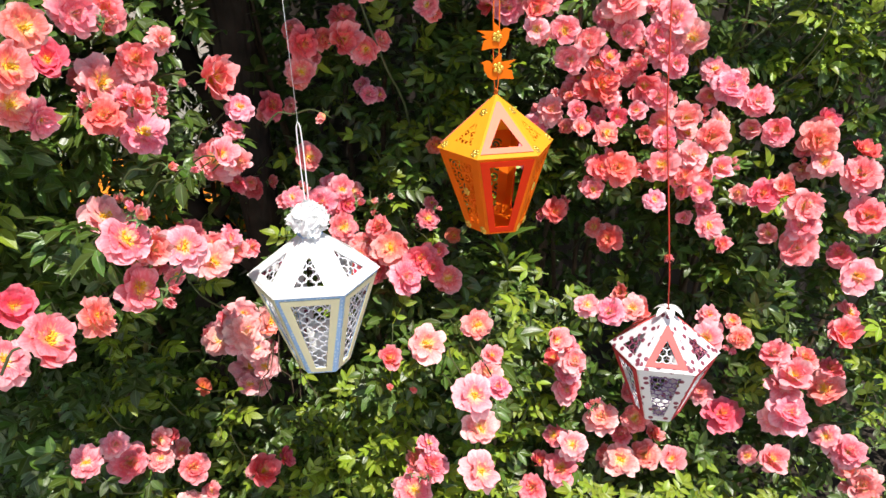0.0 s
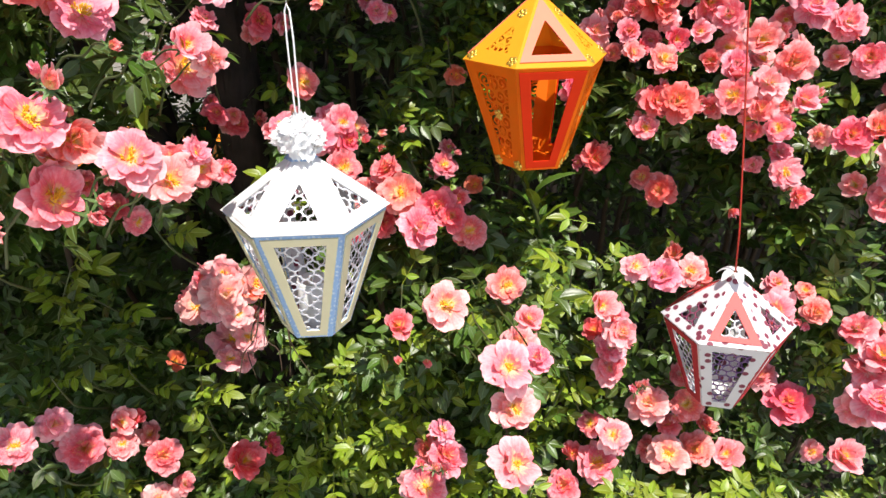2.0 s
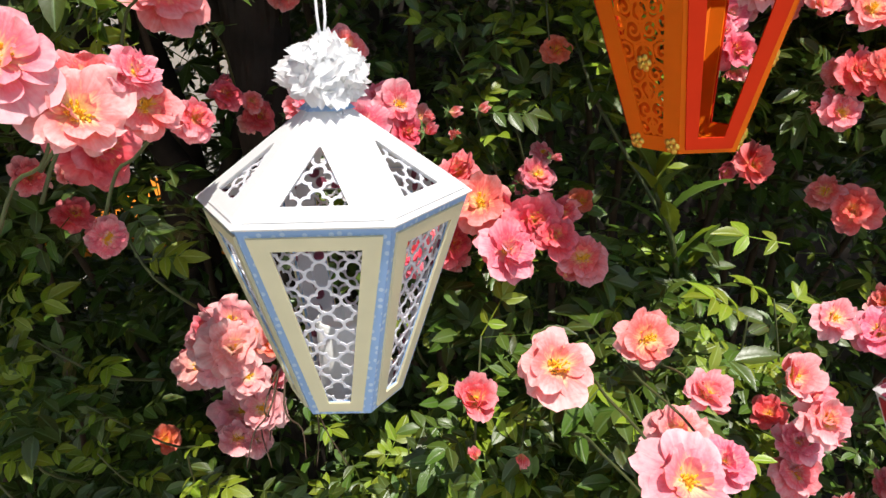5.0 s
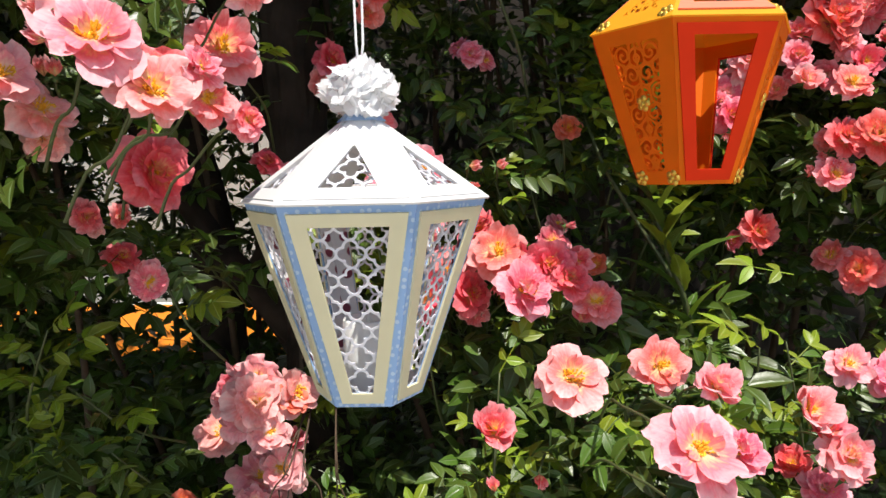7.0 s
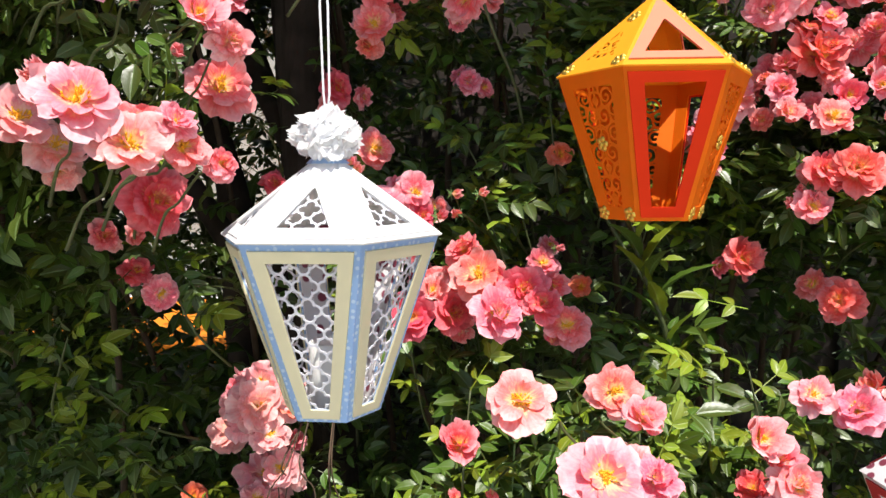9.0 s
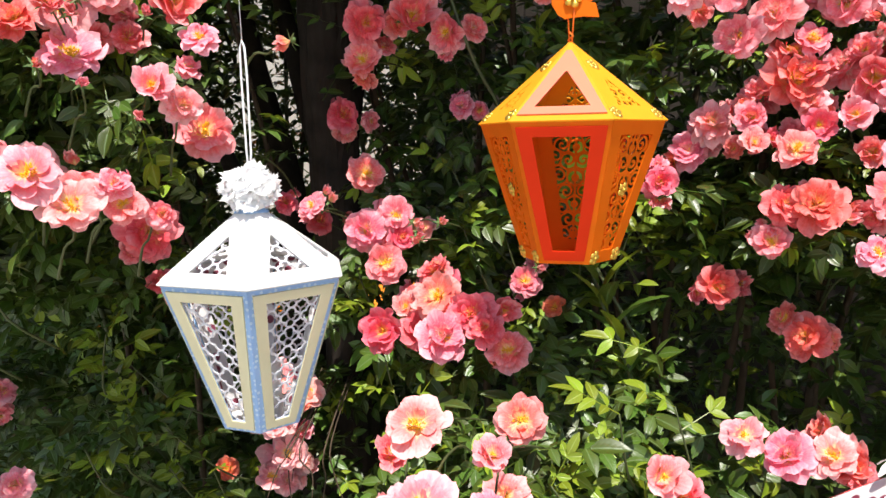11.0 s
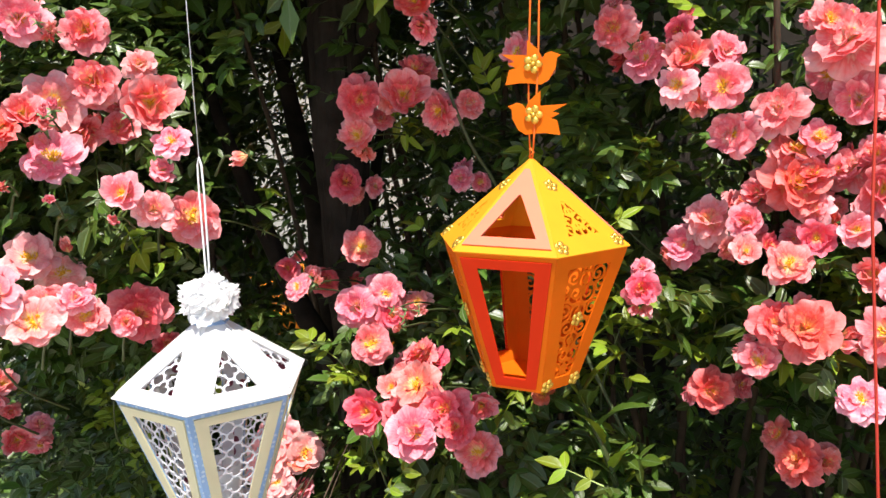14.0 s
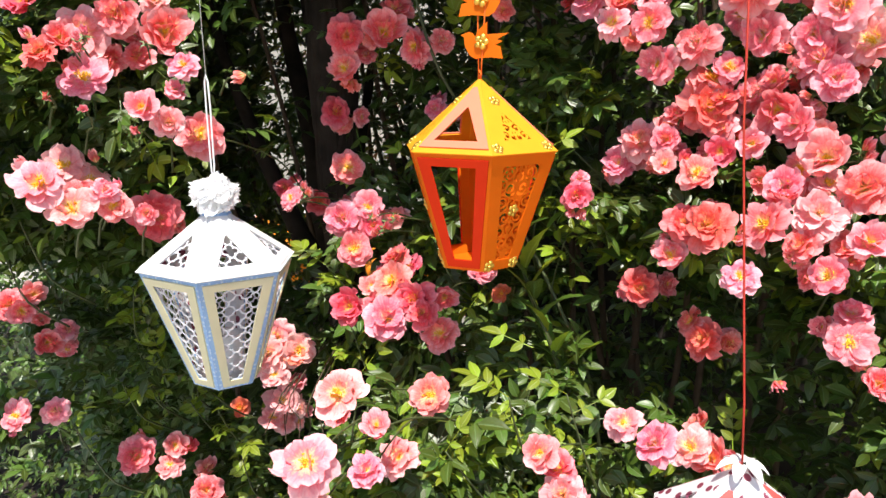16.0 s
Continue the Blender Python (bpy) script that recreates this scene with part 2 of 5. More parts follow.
def eased(points, radii, steps=3):
    """Points and radii of a smooth curve through the given ones."""
    pts = [Vector(p) for p in points]
    out, rad = [], []
    for i in range(len(pts) - 1):
        a, b, c, d = pts[max(i - 1, 0)], pts[i], pts[i + 1], pts[min(i + 2, len(pts) - 1)]
        for k in range(steps):
            t = k / steps
            out.append(0.5 * ((2 * b) + (c - a) * t + (2 * a - 5 * b + 4 * c - d) * t * t + (3 * b - a - 3 * c + d) * t ** 3))
            rad.append(radii[i] * (1 - t) + radii[i + 1] * t)
    return out + [pts[-1]], rad + [radii[-1]]


def join(bits):
    verts, faces = [], []
    for v, f in bits:
        o = len(verts)
        verts += list(v)
        faces += [tuple(i + o for i in g) for g in f]
    return verts, faces


# ---- setting ----
def ground_sheet():
    bm = bmesh.new()
    bmesh.ops.create_grid(bm, x_segments=90, y_segments=90, size=1.0)
    for v in bm.verts:
        r = max(abs(v.co.x), abs(v.co.y))
        s = 3.0 * r + 400 * r ** 8
        v.co.x, v.co.y = v.co.x * s / max(r, 1e-6) * 1.0, v.co.y * s / max(r, 1e-6)
        v.co.z = 0.02 * noise.noise(v.co * 2.0) if r < 0.8 else 0.0
    me = bpy.data.meshes.new("ground")
    bm.to_mesh(me)
    bm.free()
    me.materials.append(GRAVEL)
    tagged(put("ground", me), "pale dry gravel ground under the roses", "ground", kind="structure")


ground_sheet()


def box(x0, x1, y0, y1, z0, z1):
    v = [(x, y, z) for z in (z0, z1) for y in (y0, y1) for x in (x0, x1)]
    return v, [(0, 2, 3, 1), (4, 5, 7, 6), (0, 1, 5, 4), (2, 6, 7, 3), (0, 4, 6, 2), (1, 3, 7, 5)]


wall = tagged(put("wall_back", mesh_of("wall_back", *join([box(-4.5, 4.5, 3.4, 3.6, -0.05, 2.6), box(-4.55, 4.55, 3.36, 3.64, 2.6, 2.68)]), PLASTER)),
              "pale sunlit plaster garden wall behind the roses", "wall", kind="structure")


# Soil bed added under the hedge, dark so no pale ground shows through.
bed_v, bed_f = [], []
for i in range(61):
    for j in range(21):
        x, y = -3.8 + 6.6 * i / 60, 0.62 + 2.6 * j / 20
        bed_v.append((x, y, (0.06 if 0 < j < 20 and 0 < i < 60 else -0.01) + 0.03 * noise.noise(Vector((x * 4, y * 4, 0)))))
for i in range(60):
    for j in range(20):
        bed_f.append((i * 21 + j, i * 21 + 21 + j, i * 21 + 22 + j, i * 21 + j + 1))
tagged(put("planting_bed", mesh_of("planting_bed", bed_v, bed_f, SOIL, True)), "dark soil of the rose bed, added to keep chinks in the hedge dark", "ground", kind="structure")
# Added board backdrop: a dark sheet standing in for deep shade behind the hedge.
fence = tagged(put("wall_shade_backdrop", mesh_of("wall_shade_backdrop", *join([box(-0.62, 3.07, 2.006, 2.05, 0.5, 0.58), box(-0.62, 3.07, 2.006, 2.05, 1.7, 1.78)]), SHADE_BOARD)),
               "added dark board backdrop standing in for the shade behind the roses", "fence", kind="structure")
BOARD = mesh_of("board", *box(0, 0.152, 1.98, 2.0, 0.02, 2.2), SHADE_BOARD)
for i in range(26):
    put("board", BOARD, fence, Matrix.Translation((-0.62 + 0.142 * i, -0.022 * (i % 2), 0.02 * ((i * 7) % 3 - 1))))

# ---- lanterns of folded card ----
def inset(poly, d):
    """A convex polygon (counter-clockwise) moved inwards; d: one distance a side."""
    n = len(poly)
    lines = []
    for i in range(n):
        p, q = Vector(poly[i]), Vector(poly[(i + 1) % n])
        t = (q - p).normalized()
        lines.append((p + Vector((-t.y, t.x)) * d[i], t))
    out = []
    for i in range(n):
        (p, t), (q, s) = lines[i - 1], lines[i]
        k = ((q.x - p.x) * s.y - (q.y - p.y) * s.x) / (t.x * s.y - t.y * s.x)
        out.append((p.x + t.x * k, p.y + t.y * k))
    return out


def ring(outer, inner, w0, w1):
    """A frame between two polygons of the same number of corners, from depth w0 to w1."""
    n = len(outer)
    v = [(x, y, w) for w in (w0, w1) for poly in (outer, inner) for x, y in poly]
    f = []
    for i in range(n):
        j = (i + 1) % n
        a, b, c, d = i, j, n + j, n + i
        f += [(a, d, c, b), (a + 2 * n, b + 2 * n, c + 2 * n, d + 2 * n), (a, b, b + 2 * n, a + 2 * n), (d, d + 2 * n, c + 2 * n, c)]
    return v, f


def plate(poly, w0, w1):
    n = len(poly)
    v = [(x, y, w) for w in (w0, w1) for x, y in poly]
    return v, [tuple(range(n))[::-1], tuple(range(n, 2 * n))] + [(i, (i + 1) % n, n + (i + 1) % n, n + i) for i in range(n)]


def cutout(poly, field, step, w0, w1):
    """Die-cut card: what lies inside poly and where field(x, y) > 0, as a sheet from depth w0 to w1 with smooth edges."""
    xs, ys = [p[0] for p in poly], [p[1] for p in poly]
    nx, ny = int((max(xs) - min(xs)) / step) + 2, int((max(ys) - min(ys)) / step) + 2
    gx = min(xs) + (np.arange(nx) - 0.5) * step
    gy = min(ys) + (np.arange(ny) - 0.5) * step
    X, Y = np.meshgrid(gx, gy, indexing="ij")
    val = field(X, Y)
    for i in range(len(poly)):
        (ax, ay), (bx, by) = poly[i], poly[(i + 1) % len(poly)]
        le = math.hypot(bx - ax, by - ay)
        val = np.minimum(val, ((bx - ax) * (Y - ay) - (by - ay) * (X - ax)) / le)
    val = np.where(np.abs(val) < step * 0.04, step * 0.04, val)
    verts, key, cells, rim = [], {}, [], []

    def corner(i, j):
        k = (i, j)
        if k not in key:
            key[k] = len(verts)
            verts.append((gx[i], gy[j]))
        return key[k]

    def crossing(a, b):
        k = (min(a, b), max(a, b))
        if k not in key:
            f = val[a] / (val[a] - val[b])
            key[k] = len(verts)
            verts.append((gx[a[0]] + f * (gx[b[0]] - gx[a[0]]), gy[a[1]] + f * (gy[b[1]] - gy[a[1]])))
        return key[k]

    for i in range(nx - 1):
        for j in range(ny - 1):
            c = [(i, j), (i + 1, j), (i + 1, j + 1), (i, j + 1)]
            if max(val[q] for q in c) <= 0:
                continue
            face, cuts = [], []
            for k in range(4):
                a, b = c[k], c[(k + 1) % 4]
                if val[a] > 0:
                    face.append(corner(*a))
                if (val[a] > 0) != (val[b] > 0):
                    face.append(crossing(a, b))
                    cuts.append((len(face) - 1, val[a] > 0))
            if len(face) >= 3:
                cells.append(tuple(face))
                for at, leaving in cuts:
                    if leaving:
                        rim.append((face[at], face[(at + 1) % len(face)]))
    n = len(verts)
    v = [(x, y, w0) for x, y in verts] + [(x, y, w1) for x, y in verts]
    f = [g[::-1] for g in cells] + [tuple(i + n for i in g) for g in cells] + [(a, b, b + n, a + n) for a, b in rim]
    return v, f


def quatrefoil(b, thick):
    def field(x, y):
        u = (x / b + 0.5) % 1 - 0.5
        w = (y / b + 0.5) % 1 - 0.5
        edge = np.minimum.reduce([np.hypot(u - 0.26, w), np.hypot(u + 0.26, w), np.hypot(u, w - 0.26), np.hypot(u, w + 0.26), np.hypot(u, w) - 0.03]) - 0.235
        return thick - np.abs(edge) * b
    return field


def honeycomb(s, thick):
    def field(x, y):
        near = []
        for k in range(2):
            u = ((x / s + 0.5 * k) + 0.5) % 1 - 0.5
            w = ((y / s / 1.732 + 0.5 * k) + 0.5) % 1 - 0.5
            w = w * 1.732
            near.append(np.maximum(np.abs(u), np.abs(u) * 0.5 + np.abs(w) * 0.866))
        d = np.minimum(near[0], near[1])
        return (d - 0.5) * s + thick
    return field


def filigree(spots, pitch, thick):
    """Scrolls: rings round mirrored centres, each running as far as its own neighbourhood."""
    def field(x, y):
        u = np.abs(x)
        d = np.stack([np.hypot(u - a, y - b) for a, b in spots])
        turn = np.stack([np.arctan2(y - b, u - a) for a, b in spots])
        i = d.argmin(0)
        near = np.take_along_axis(d, i[None], 0)[0]
        ang = np.take_along_axis(turn, i[None], 0)[0]
        two = np.sort(d, 0)
        line = thick - np.abs((near + ang / (2 * math.pi) * pitch) % pitch - pitch / 2)
        seam = thick * 0.8 - np.abs(two[1] - two[0]) * 0.5
        stem = thick - u
        return np.maximum.reduce([line, seam, stem])
    return field


def side_axes(theta, low, high):
    """The pose of a side of a lantern: x along its edge, y up its slope, z outwards. low, high: (apothem, height)."""
    n = Vector((math.sin(theta), -math.cos(theta), 0))
    u = Vector((math.cos(theta), math.sin(theta), 0))
    p, q = n * low[0] + Vector((0, 0, low[1])), n * high[0] + Vector((0, 0, high[1]))
    v = (q - p).normalized()
    w = u.cross(v)
    m = Matrix((u, v, w)).transposed().to_4x4()
    m.translation = p
    return m, (q - p).length


def blossom_brad():
    """A small gold five-petalled metal brad."""
    bits = []
    for k in range(6):
        a = 2 * math.pi * k / 5
        c = (0.0034 * math.cos(a), 0.0034 * math.sin(a)) if k < 5 else (0, 0)
        r, h = (0.0024, 0.0014) if k < 5 else (0.0017, 0.0022)
        v, f = [(c[0], c[1], h)], []
        for i, (s, z) in enumerate(((0.55, 0.85), (0.9, 0.4), (1.0, 0.0))):
            for j in range(8):
                v.append((c[0] + r * s * math.cos(j * math.pi / 4), c[1] + r * s * math.sin(j * math.pi / 4), h * z))
        for j in range(8):
            j2 = (j + 1) % 8
            f.append((0, 1 + j, 1 + j2))
            f += [(1 + j, 9 + j, 9 + j2, 1 + j2), (9 + j, 17 + j, 17 + j2, 9 + j2)]
        bits.append((v, f))
    return mesh_of("blossom_brad", *join(bits), GOLD, True)


BRAD = blossom_brad()
COS30 = math.cos(radians(30))


def trapezoid(a, b, y0, y1):
    return [(-a, y0), (a, y0), (b, y1), (-b, y1)]


def bottom_of(lantern, r, turn, mat, label):
    poly = [(r * math.sin(radians(60 * k + 30 + turn)) * 0.985, -r * math.cos(radians(60 * k + 30 + turn)) * 0.985) for k in range(6)]
    put("base_plate", mesh_of("base_plate", *plate(poly, 0.0006, 0.0016), mat), lantern, label=label)


def crumpled_petal(size, seed):
    """A strip of crepe paper that leaves the heart of a pompom along +z, curls over and ends in a ragged fringe."""
    r = random.Random(seed)
    v, f = [], []
    x = z = 0.0
    p, curl = r.uniform(0, 6), r.uniform(20, 105)
    for j in range(7):
        k = j / 6
        e = radians(88 - curl * max(0, k - 0.3) / 0.7)
        if j:
            x += size * 0.215 * math.cos(e)
            z += size * 0.215 * math.sin(e)
        w = size * (0.14 + 0.36 * math.sin(math.pi * min(1, 0.06 + 0.62 * k)))
        for q in range(5):
            c = q / 4 * 2 - 1
            tip = size * (r.uniform(0.0, 0.13) if q % 2 == 0 else r.uniform(-0.10, 0.03)) if j == 6 else 0
            v.append((x + tip * math.cos(e), w * c * (0.75 if j == 6 else 1), z + tip * math.sin(e) + size * 0.09 * k * math.sin(4 * c + p) + size * r.uniform(-0.03, 0.03) * k))
    for j in range(6):
        for q in range(4):
            f.append((j * 5 + q, j * 5 + q + 5, j * 5 + q + 6, j * 5 + q + 1))
    return mesh_of("petal", v, f, TISSUE, True)


def pompom(lantern, at, size, count):
    """A flat-bottomed tuft of ragged strips, leaning a little."""
    core = bmesh.new()
    bmesh.ops.create_icosphere(core, subdivisions=2, radius=size * 0.45)
    me = bpy.data.meshes.new("pompom")
    core.to_mesh(me)
    core.free()
    me.materials.append(TISSUE)
    ball = put("pompom", me, lantern, Matrix.Translation(at) @ pose(0, 0, 0, 8, 7, 0) @ Matrix.Diagonal((1, 1, 0.86, 1)), "ragged white crepe paper pompom")
    kinds = [crumpled_petal(size, i) for i in range(9)]
    r = random.Random(3)
    for i in range(count):
        z = 1 - 1.55 * (i + 0.5) / count
        a, s = i * 2.39996, math.sqrt(max(0, 1 - z * z))
        d = (Vector((s * math.cos(a), s * math.sin(a), z)) + Vector((r.uniform(-.25, .25), r.uniform(-.25, .25), r.uniform(-.25, .2)))).normalized()
        m = d.to_track_quat("Z", "Y").to_matrix().to_4x4() @ Matrix.Rotation(r.uniform(0, 6.28), 4, "Z") @ Matrix.Translation((0, 0, size * 0.22)) @ Matrix.Scale(r.uniform(0.45, 0.74), 4)
        put("petal", kinds[i % 9], ball, m)


def cord(lantern, name, points, radius, mat, label=""):
    v, f = tube(points, [radius] * len(points), 6)
    return put(name, mesh_of(name, v, f, mat, True), lantern, label=label)


def white_lantern(at, turn):
    lan = empty("paper_lantern", at, "white, cream and blue card lantern with lace windows and a pompom", "lantern", "hanging lanterns")
    R, r, h, top = 0.080, 0.035, 0.131, 0.190
    lace = lace_roof = liner = strip = frame_me = roof = roof_frame = None
    for k in range(6):
        th = radians(turn + 60 * k)
        m, le = side_axes(th, (r * COS30, 0), (R * COS30, h))
        if lace is None:
            face = trapezoid(r / 2, R / 2, 0, le)
            hole = trapezoid(0.0072, 0.0245, 0.010, le - 0.0135)
            strip = mesh_of("side_panel", *ring(face, hole, -0.0008, 0.0004), BLUE)
            liner = mesh_of("side_liner", *ring(inset(face, [0.0004] * 4), inset(hole, [-0.0002] * 4), -0.0026, -0.0017), LADY)
            edge = trapezoid(0.0132, 0.0352, 0.0035, le - 0.006)
            frame_me = mesh_of("side_frame", *ring(edge, inset(hole, [0.0006] * 4), 0.0004, 0.0019), CREAM)
            lace = mesh_of("lace_panel", *cutout(inset(hole, [-0.001] * 4), quatrefoil(0.0175, 0.00075), 0.0007, -0.0016, -0.0008), LACE)
        put("side_panel", strip, lan, m, "pale blue dotted card edging")
        put("side_liner", liner, lan, m, "white card lining with maroon spots")
        put("side_frame", frame_me, lan, m, "cream card frame")
        put("lace_panel", lace, lan, m, "white quatrefoil lace card")
        m, le = side_axes(th, (R * COS30 + 0.002, h - 0.001), (0.0, top))
        if roof is None:
            tri = [(-R / 2 - 0.0012, 0), (R / 2 + 0.0012, 0), (0.0015, le - 0.002), (-0.0015, le - 0.002)]
            hole = trapezoid(0.0185, 0.0012, 0.0125, 0.052)
            # Roof card is blue and cream; sun-blown white is put into its colour.
            roof = mesh_of("roof_panel", *ring(tri, hole, -0.0008, 0.0008), WHITE)
            roof_frame = mesh_of("roof_frame", *ring(trapezoid(0.0362, 0.0030, 0.0035, 0.077), inset(hole, [0.0005] * 4), 0.0008, 0.0016), WHITE)
            lace_roof = mesh_of("roof_lace", *cutout(inset(hole, [-0.001] * 4), quatrefoil(0.0165, 0.0008), 0.0007, -0.0016, -0.0008), LACE)
        put("roof_panel", roof, lan, m)
        put("roof_frame", roof_frame, lan, m)
        put("roof_lace", lace_roof, lan, m, "white quatrefoil lace card")
    bottom_of(lan, r, turn, WHITE, "white card base")
    cone = [(0.0165 * math.sin(radians(60 * k + 30 + turn)), -0.0165 * math.cos(radians(60 * k + 30 + turn)), top - 0.0115) for k in range(6)] + [
        (0.004 * math.sin(radians(60 * k + 30 + turn)), -0.004 * math.cos(radians(60 * k + 30 + turn)), top - 0.0005) for k in range(6)]
    put("collar", mesh_of("collar", cone, [(k, (k + 1) % 6, 6 + (k + 1) % 6, 6 + k) for k in range(6)], BLUE), lan, Matrix.Translation((0, 0, 0.0024)), "pale blue dotted card collar")
    pompom(lan, (0.001, 0, top + 0.010), 0.0245, 230)
    z0, z1 = top + 0.02, 0.320
    loop = [(0.0, 0, z0), (0.0028, 0, z0 + 0.02), (0.0032, 0, z1 - 0.03), (0.0022, 0, z1 - 0.006), (0, 0, z1), (-0.0022, 0, z1 - 0.006), (-0.0026, 0, z1 - 0.03), (-0.0016, 0, z0 + 0.02), (0, 0, z0)]
    cord(lan, "loop", loop, 0.0009, CORDW, "doubled white cord loop")
    cord(lan, "thread", [(0, 0, z1 - 0.001), (-0.002, 0, z1 + 0.15), (-0.006, 0.0, 1.726 - at[2])], 0.00035, CORDW, "thin pale thread")
    return lan


def candle(at):
    cup = empty("candle", at, "short white pillar candle standing inside the white lantern", "candle")
    v, f = [], []
    prof = [(0.0, 0.0), (0.0165, 0.0), (0.017, 0.001), (0.017, 0.0485), (0.0162, 0.050), (0.0150, 0.0475), (0.0, 0.0465)]
    for x, z in prof:
        for k in range(20):
            v.append((x * math.cos(k * math.pi / 10), x * math.sin(k * math.pi / 10), z))
    for i in range(len(prof) - 1):
        for k in range(20):
            k2 = (k + 1) % 20
            f.append((i * 20 + k, i * 20 + k2, i * 20 + 20 + k2, i * 20 + 20 + k))
    put("cup", mesh_of("cup", v, f, WAX, True), cup)
    put("wick", mesh_of("wick", *tube([(0, 0, 0.0465), (0, 0, 0.050), (0.0003, 0, 0.053), (0, 0, 0.055)], [0.0012, 0.0012, 0.0010, 0.0006], 10), WAX, True), cup)


def wing_ornament(flip):
    """Card ornament with a rounded breast, a forked tail and one wing that stands off its side."""
    s = -1 if flip else 1
    body = [(-12.5, -2.4), (-19, -4), (-22, -16.5), (-8.5, -15), (1, -15.5), (8.5, -16.5), (15, -12.5), (20.5, -3), (21.5, 5.5), (25, 8), (20.5, 9.5),
            (16.5, 11), (12, 9.5), (9, 5.5), (5.5, 12.5), (-4, 20.5), (-4, 8)]
    wing = [(-5, -7), (6, -6), (9, 3), (-2, 8), (-27, 9.5), (-15, 3), (-21, 1.5)]
    lift = Matrix.Translation((0, 0, 0.0016)) @ Matrix.Rotation(radians(-16 * s), 4, "Y")
    v, f = plate([(x * s * 0.00092, y * 0.00092) for x, y in wing][:: s], -0.0005, 0.0005)
    return join([plate([(x * s * 0.00092, y * 0.00092) for x, y in body][:: s], -0.0010, 0.0010), ([lift @ Vector(p) for p in v], f)])


def orange_lantern(at, turn):
    lan = empty("paper_lantern", at, "orange card lantern with vermilion window frames and gold blossoms", "lantern", "hanging lanterns")
    R, r, h, top = 0.078, 0.040, 0.117, 0.183
    made = {}
    for k in range(6):
        th = radians(turn + 60 * k)
        m, le = side_axes(th, (r * COS30, 0), (R * COS30, h))
        ml, rl = side_axes(th, (R * COS30 + 0.0015, h - 0.0005), (0.0, top))
        if not made:
            face = trapezoid(r / 2, R / 2, 0, le)
            hole = trapezoid(0.0092, 0.0225, 0.012, le - 0.0125)
            lacehole = trapezoid(0.0085, 0.0235, 0.011, le - 0.012)
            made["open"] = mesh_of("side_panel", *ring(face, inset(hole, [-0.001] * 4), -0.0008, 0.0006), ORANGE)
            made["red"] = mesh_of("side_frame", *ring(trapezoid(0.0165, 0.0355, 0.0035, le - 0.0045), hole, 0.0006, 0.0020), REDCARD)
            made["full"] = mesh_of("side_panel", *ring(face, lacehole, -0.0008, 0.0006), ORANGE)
            spots = [(0.0, 0.099), (0.013, 0.101), (0.019, 0.090), (0.007, 0.086), (0.0, 0.070), (0.015, 0.071), (0.008, 0.056), (0.0, 0.045), (0.011, 0.040), (0.005, 0.030), (0.0, 0.020), (0.0075, 0.0155)]
            made["lace"] = mesh_of("filigree", *cutout(inset(lacehole, [-0.001] * 4), filigree(spots, 0.0050, 0.00095), 0.00060, -0.0014, -0.0004), ORANGE)
            tri = [(-R / 2 - 0.001, 0), (R / 2 + 0.001, 0), (0.0012, rl - 0.001), (-0.0012, rl - 0.001)]
            gap = trapezoid(0.0215, 0.0008, 0.0145, 0.056)
            small = trapezoid(0.0165, 0.0014, 0.0165, 0.0495)
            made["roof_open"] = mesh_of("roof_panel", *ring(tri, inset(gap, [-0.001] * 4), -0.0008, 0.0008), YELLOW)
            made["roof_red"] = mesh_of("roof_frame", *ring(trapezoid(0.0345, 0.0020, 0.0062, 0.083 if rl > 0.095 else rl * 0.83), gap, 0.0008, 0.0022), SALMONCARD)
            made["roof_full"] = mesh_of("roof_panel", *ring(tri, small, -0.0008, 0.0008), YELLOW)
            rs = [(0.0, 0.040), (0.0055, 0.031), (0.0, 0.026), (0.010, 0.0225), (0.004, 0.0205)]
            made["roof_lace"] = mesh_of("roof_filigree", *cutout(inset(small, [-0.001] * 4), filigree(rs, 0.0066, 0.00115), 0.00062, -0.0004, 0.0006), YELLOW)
        if k % 2 == 0:
            put("side_panel", made["open"], lan, m)
            put("side_frame", made["red"], lan, m, "vermilion card frame round an open window")
            put("roof_panel", made["roof_open"], lan, ml)
            put("roof_frame", made["roof_red"], lan, ml, "salmon card triangle frame")
        else:
            put("side_panel", made["full"], lan, m)
            put("filigree", made["lace"], lan, m, "orange cut-out scrollwork")
            put("roof_panel", made["roof_full"], lan, ml)
            put("roof_filigree", made["roof_lace"], lan, ml)
            for x, y in ((0.0, 0.066), (-0.0305, 0.0075), (0.0305, 0.0075)):
                put("blossom_brad", BRAD, lan, ml @ Matrix.Translation((x, y, 0.0009)) @ Matrix.Scale(1.15, 4), "small gold glitter blossom")
            for x, y in ((-0.0155, 0.0055), (0.0155, 0.0055), (0.0, 0.064)):
                put("blossom_brad", BRAD, lan, m @ Matrix.Translation((x, y, 0.0008)) @ Matrix.Scale(1.15, 4), "small gold glitter blossom")
    bottom_of(lan, r, turn, ORANGE, "orange card base")
    for dx, z, flip, yaw in ((-0.001, top + 0.073, False, 8), (0.003, top + 0.034, True, -10)):
        o = put("wing_ornament", mesh_of("wing_ornament", *wing_ornament(flip), ORANGE), lan, pose(dx, 0, z, 90, 0, yaw + 15), "winged orange card ornament")
        put("blossom_brad", BRAD, o, Matrix.Translation((0.001 if not flip else -0.001, 0.0005, 0.0026)) @ Matrix.Scale(1.35, 4), "gold blossom")
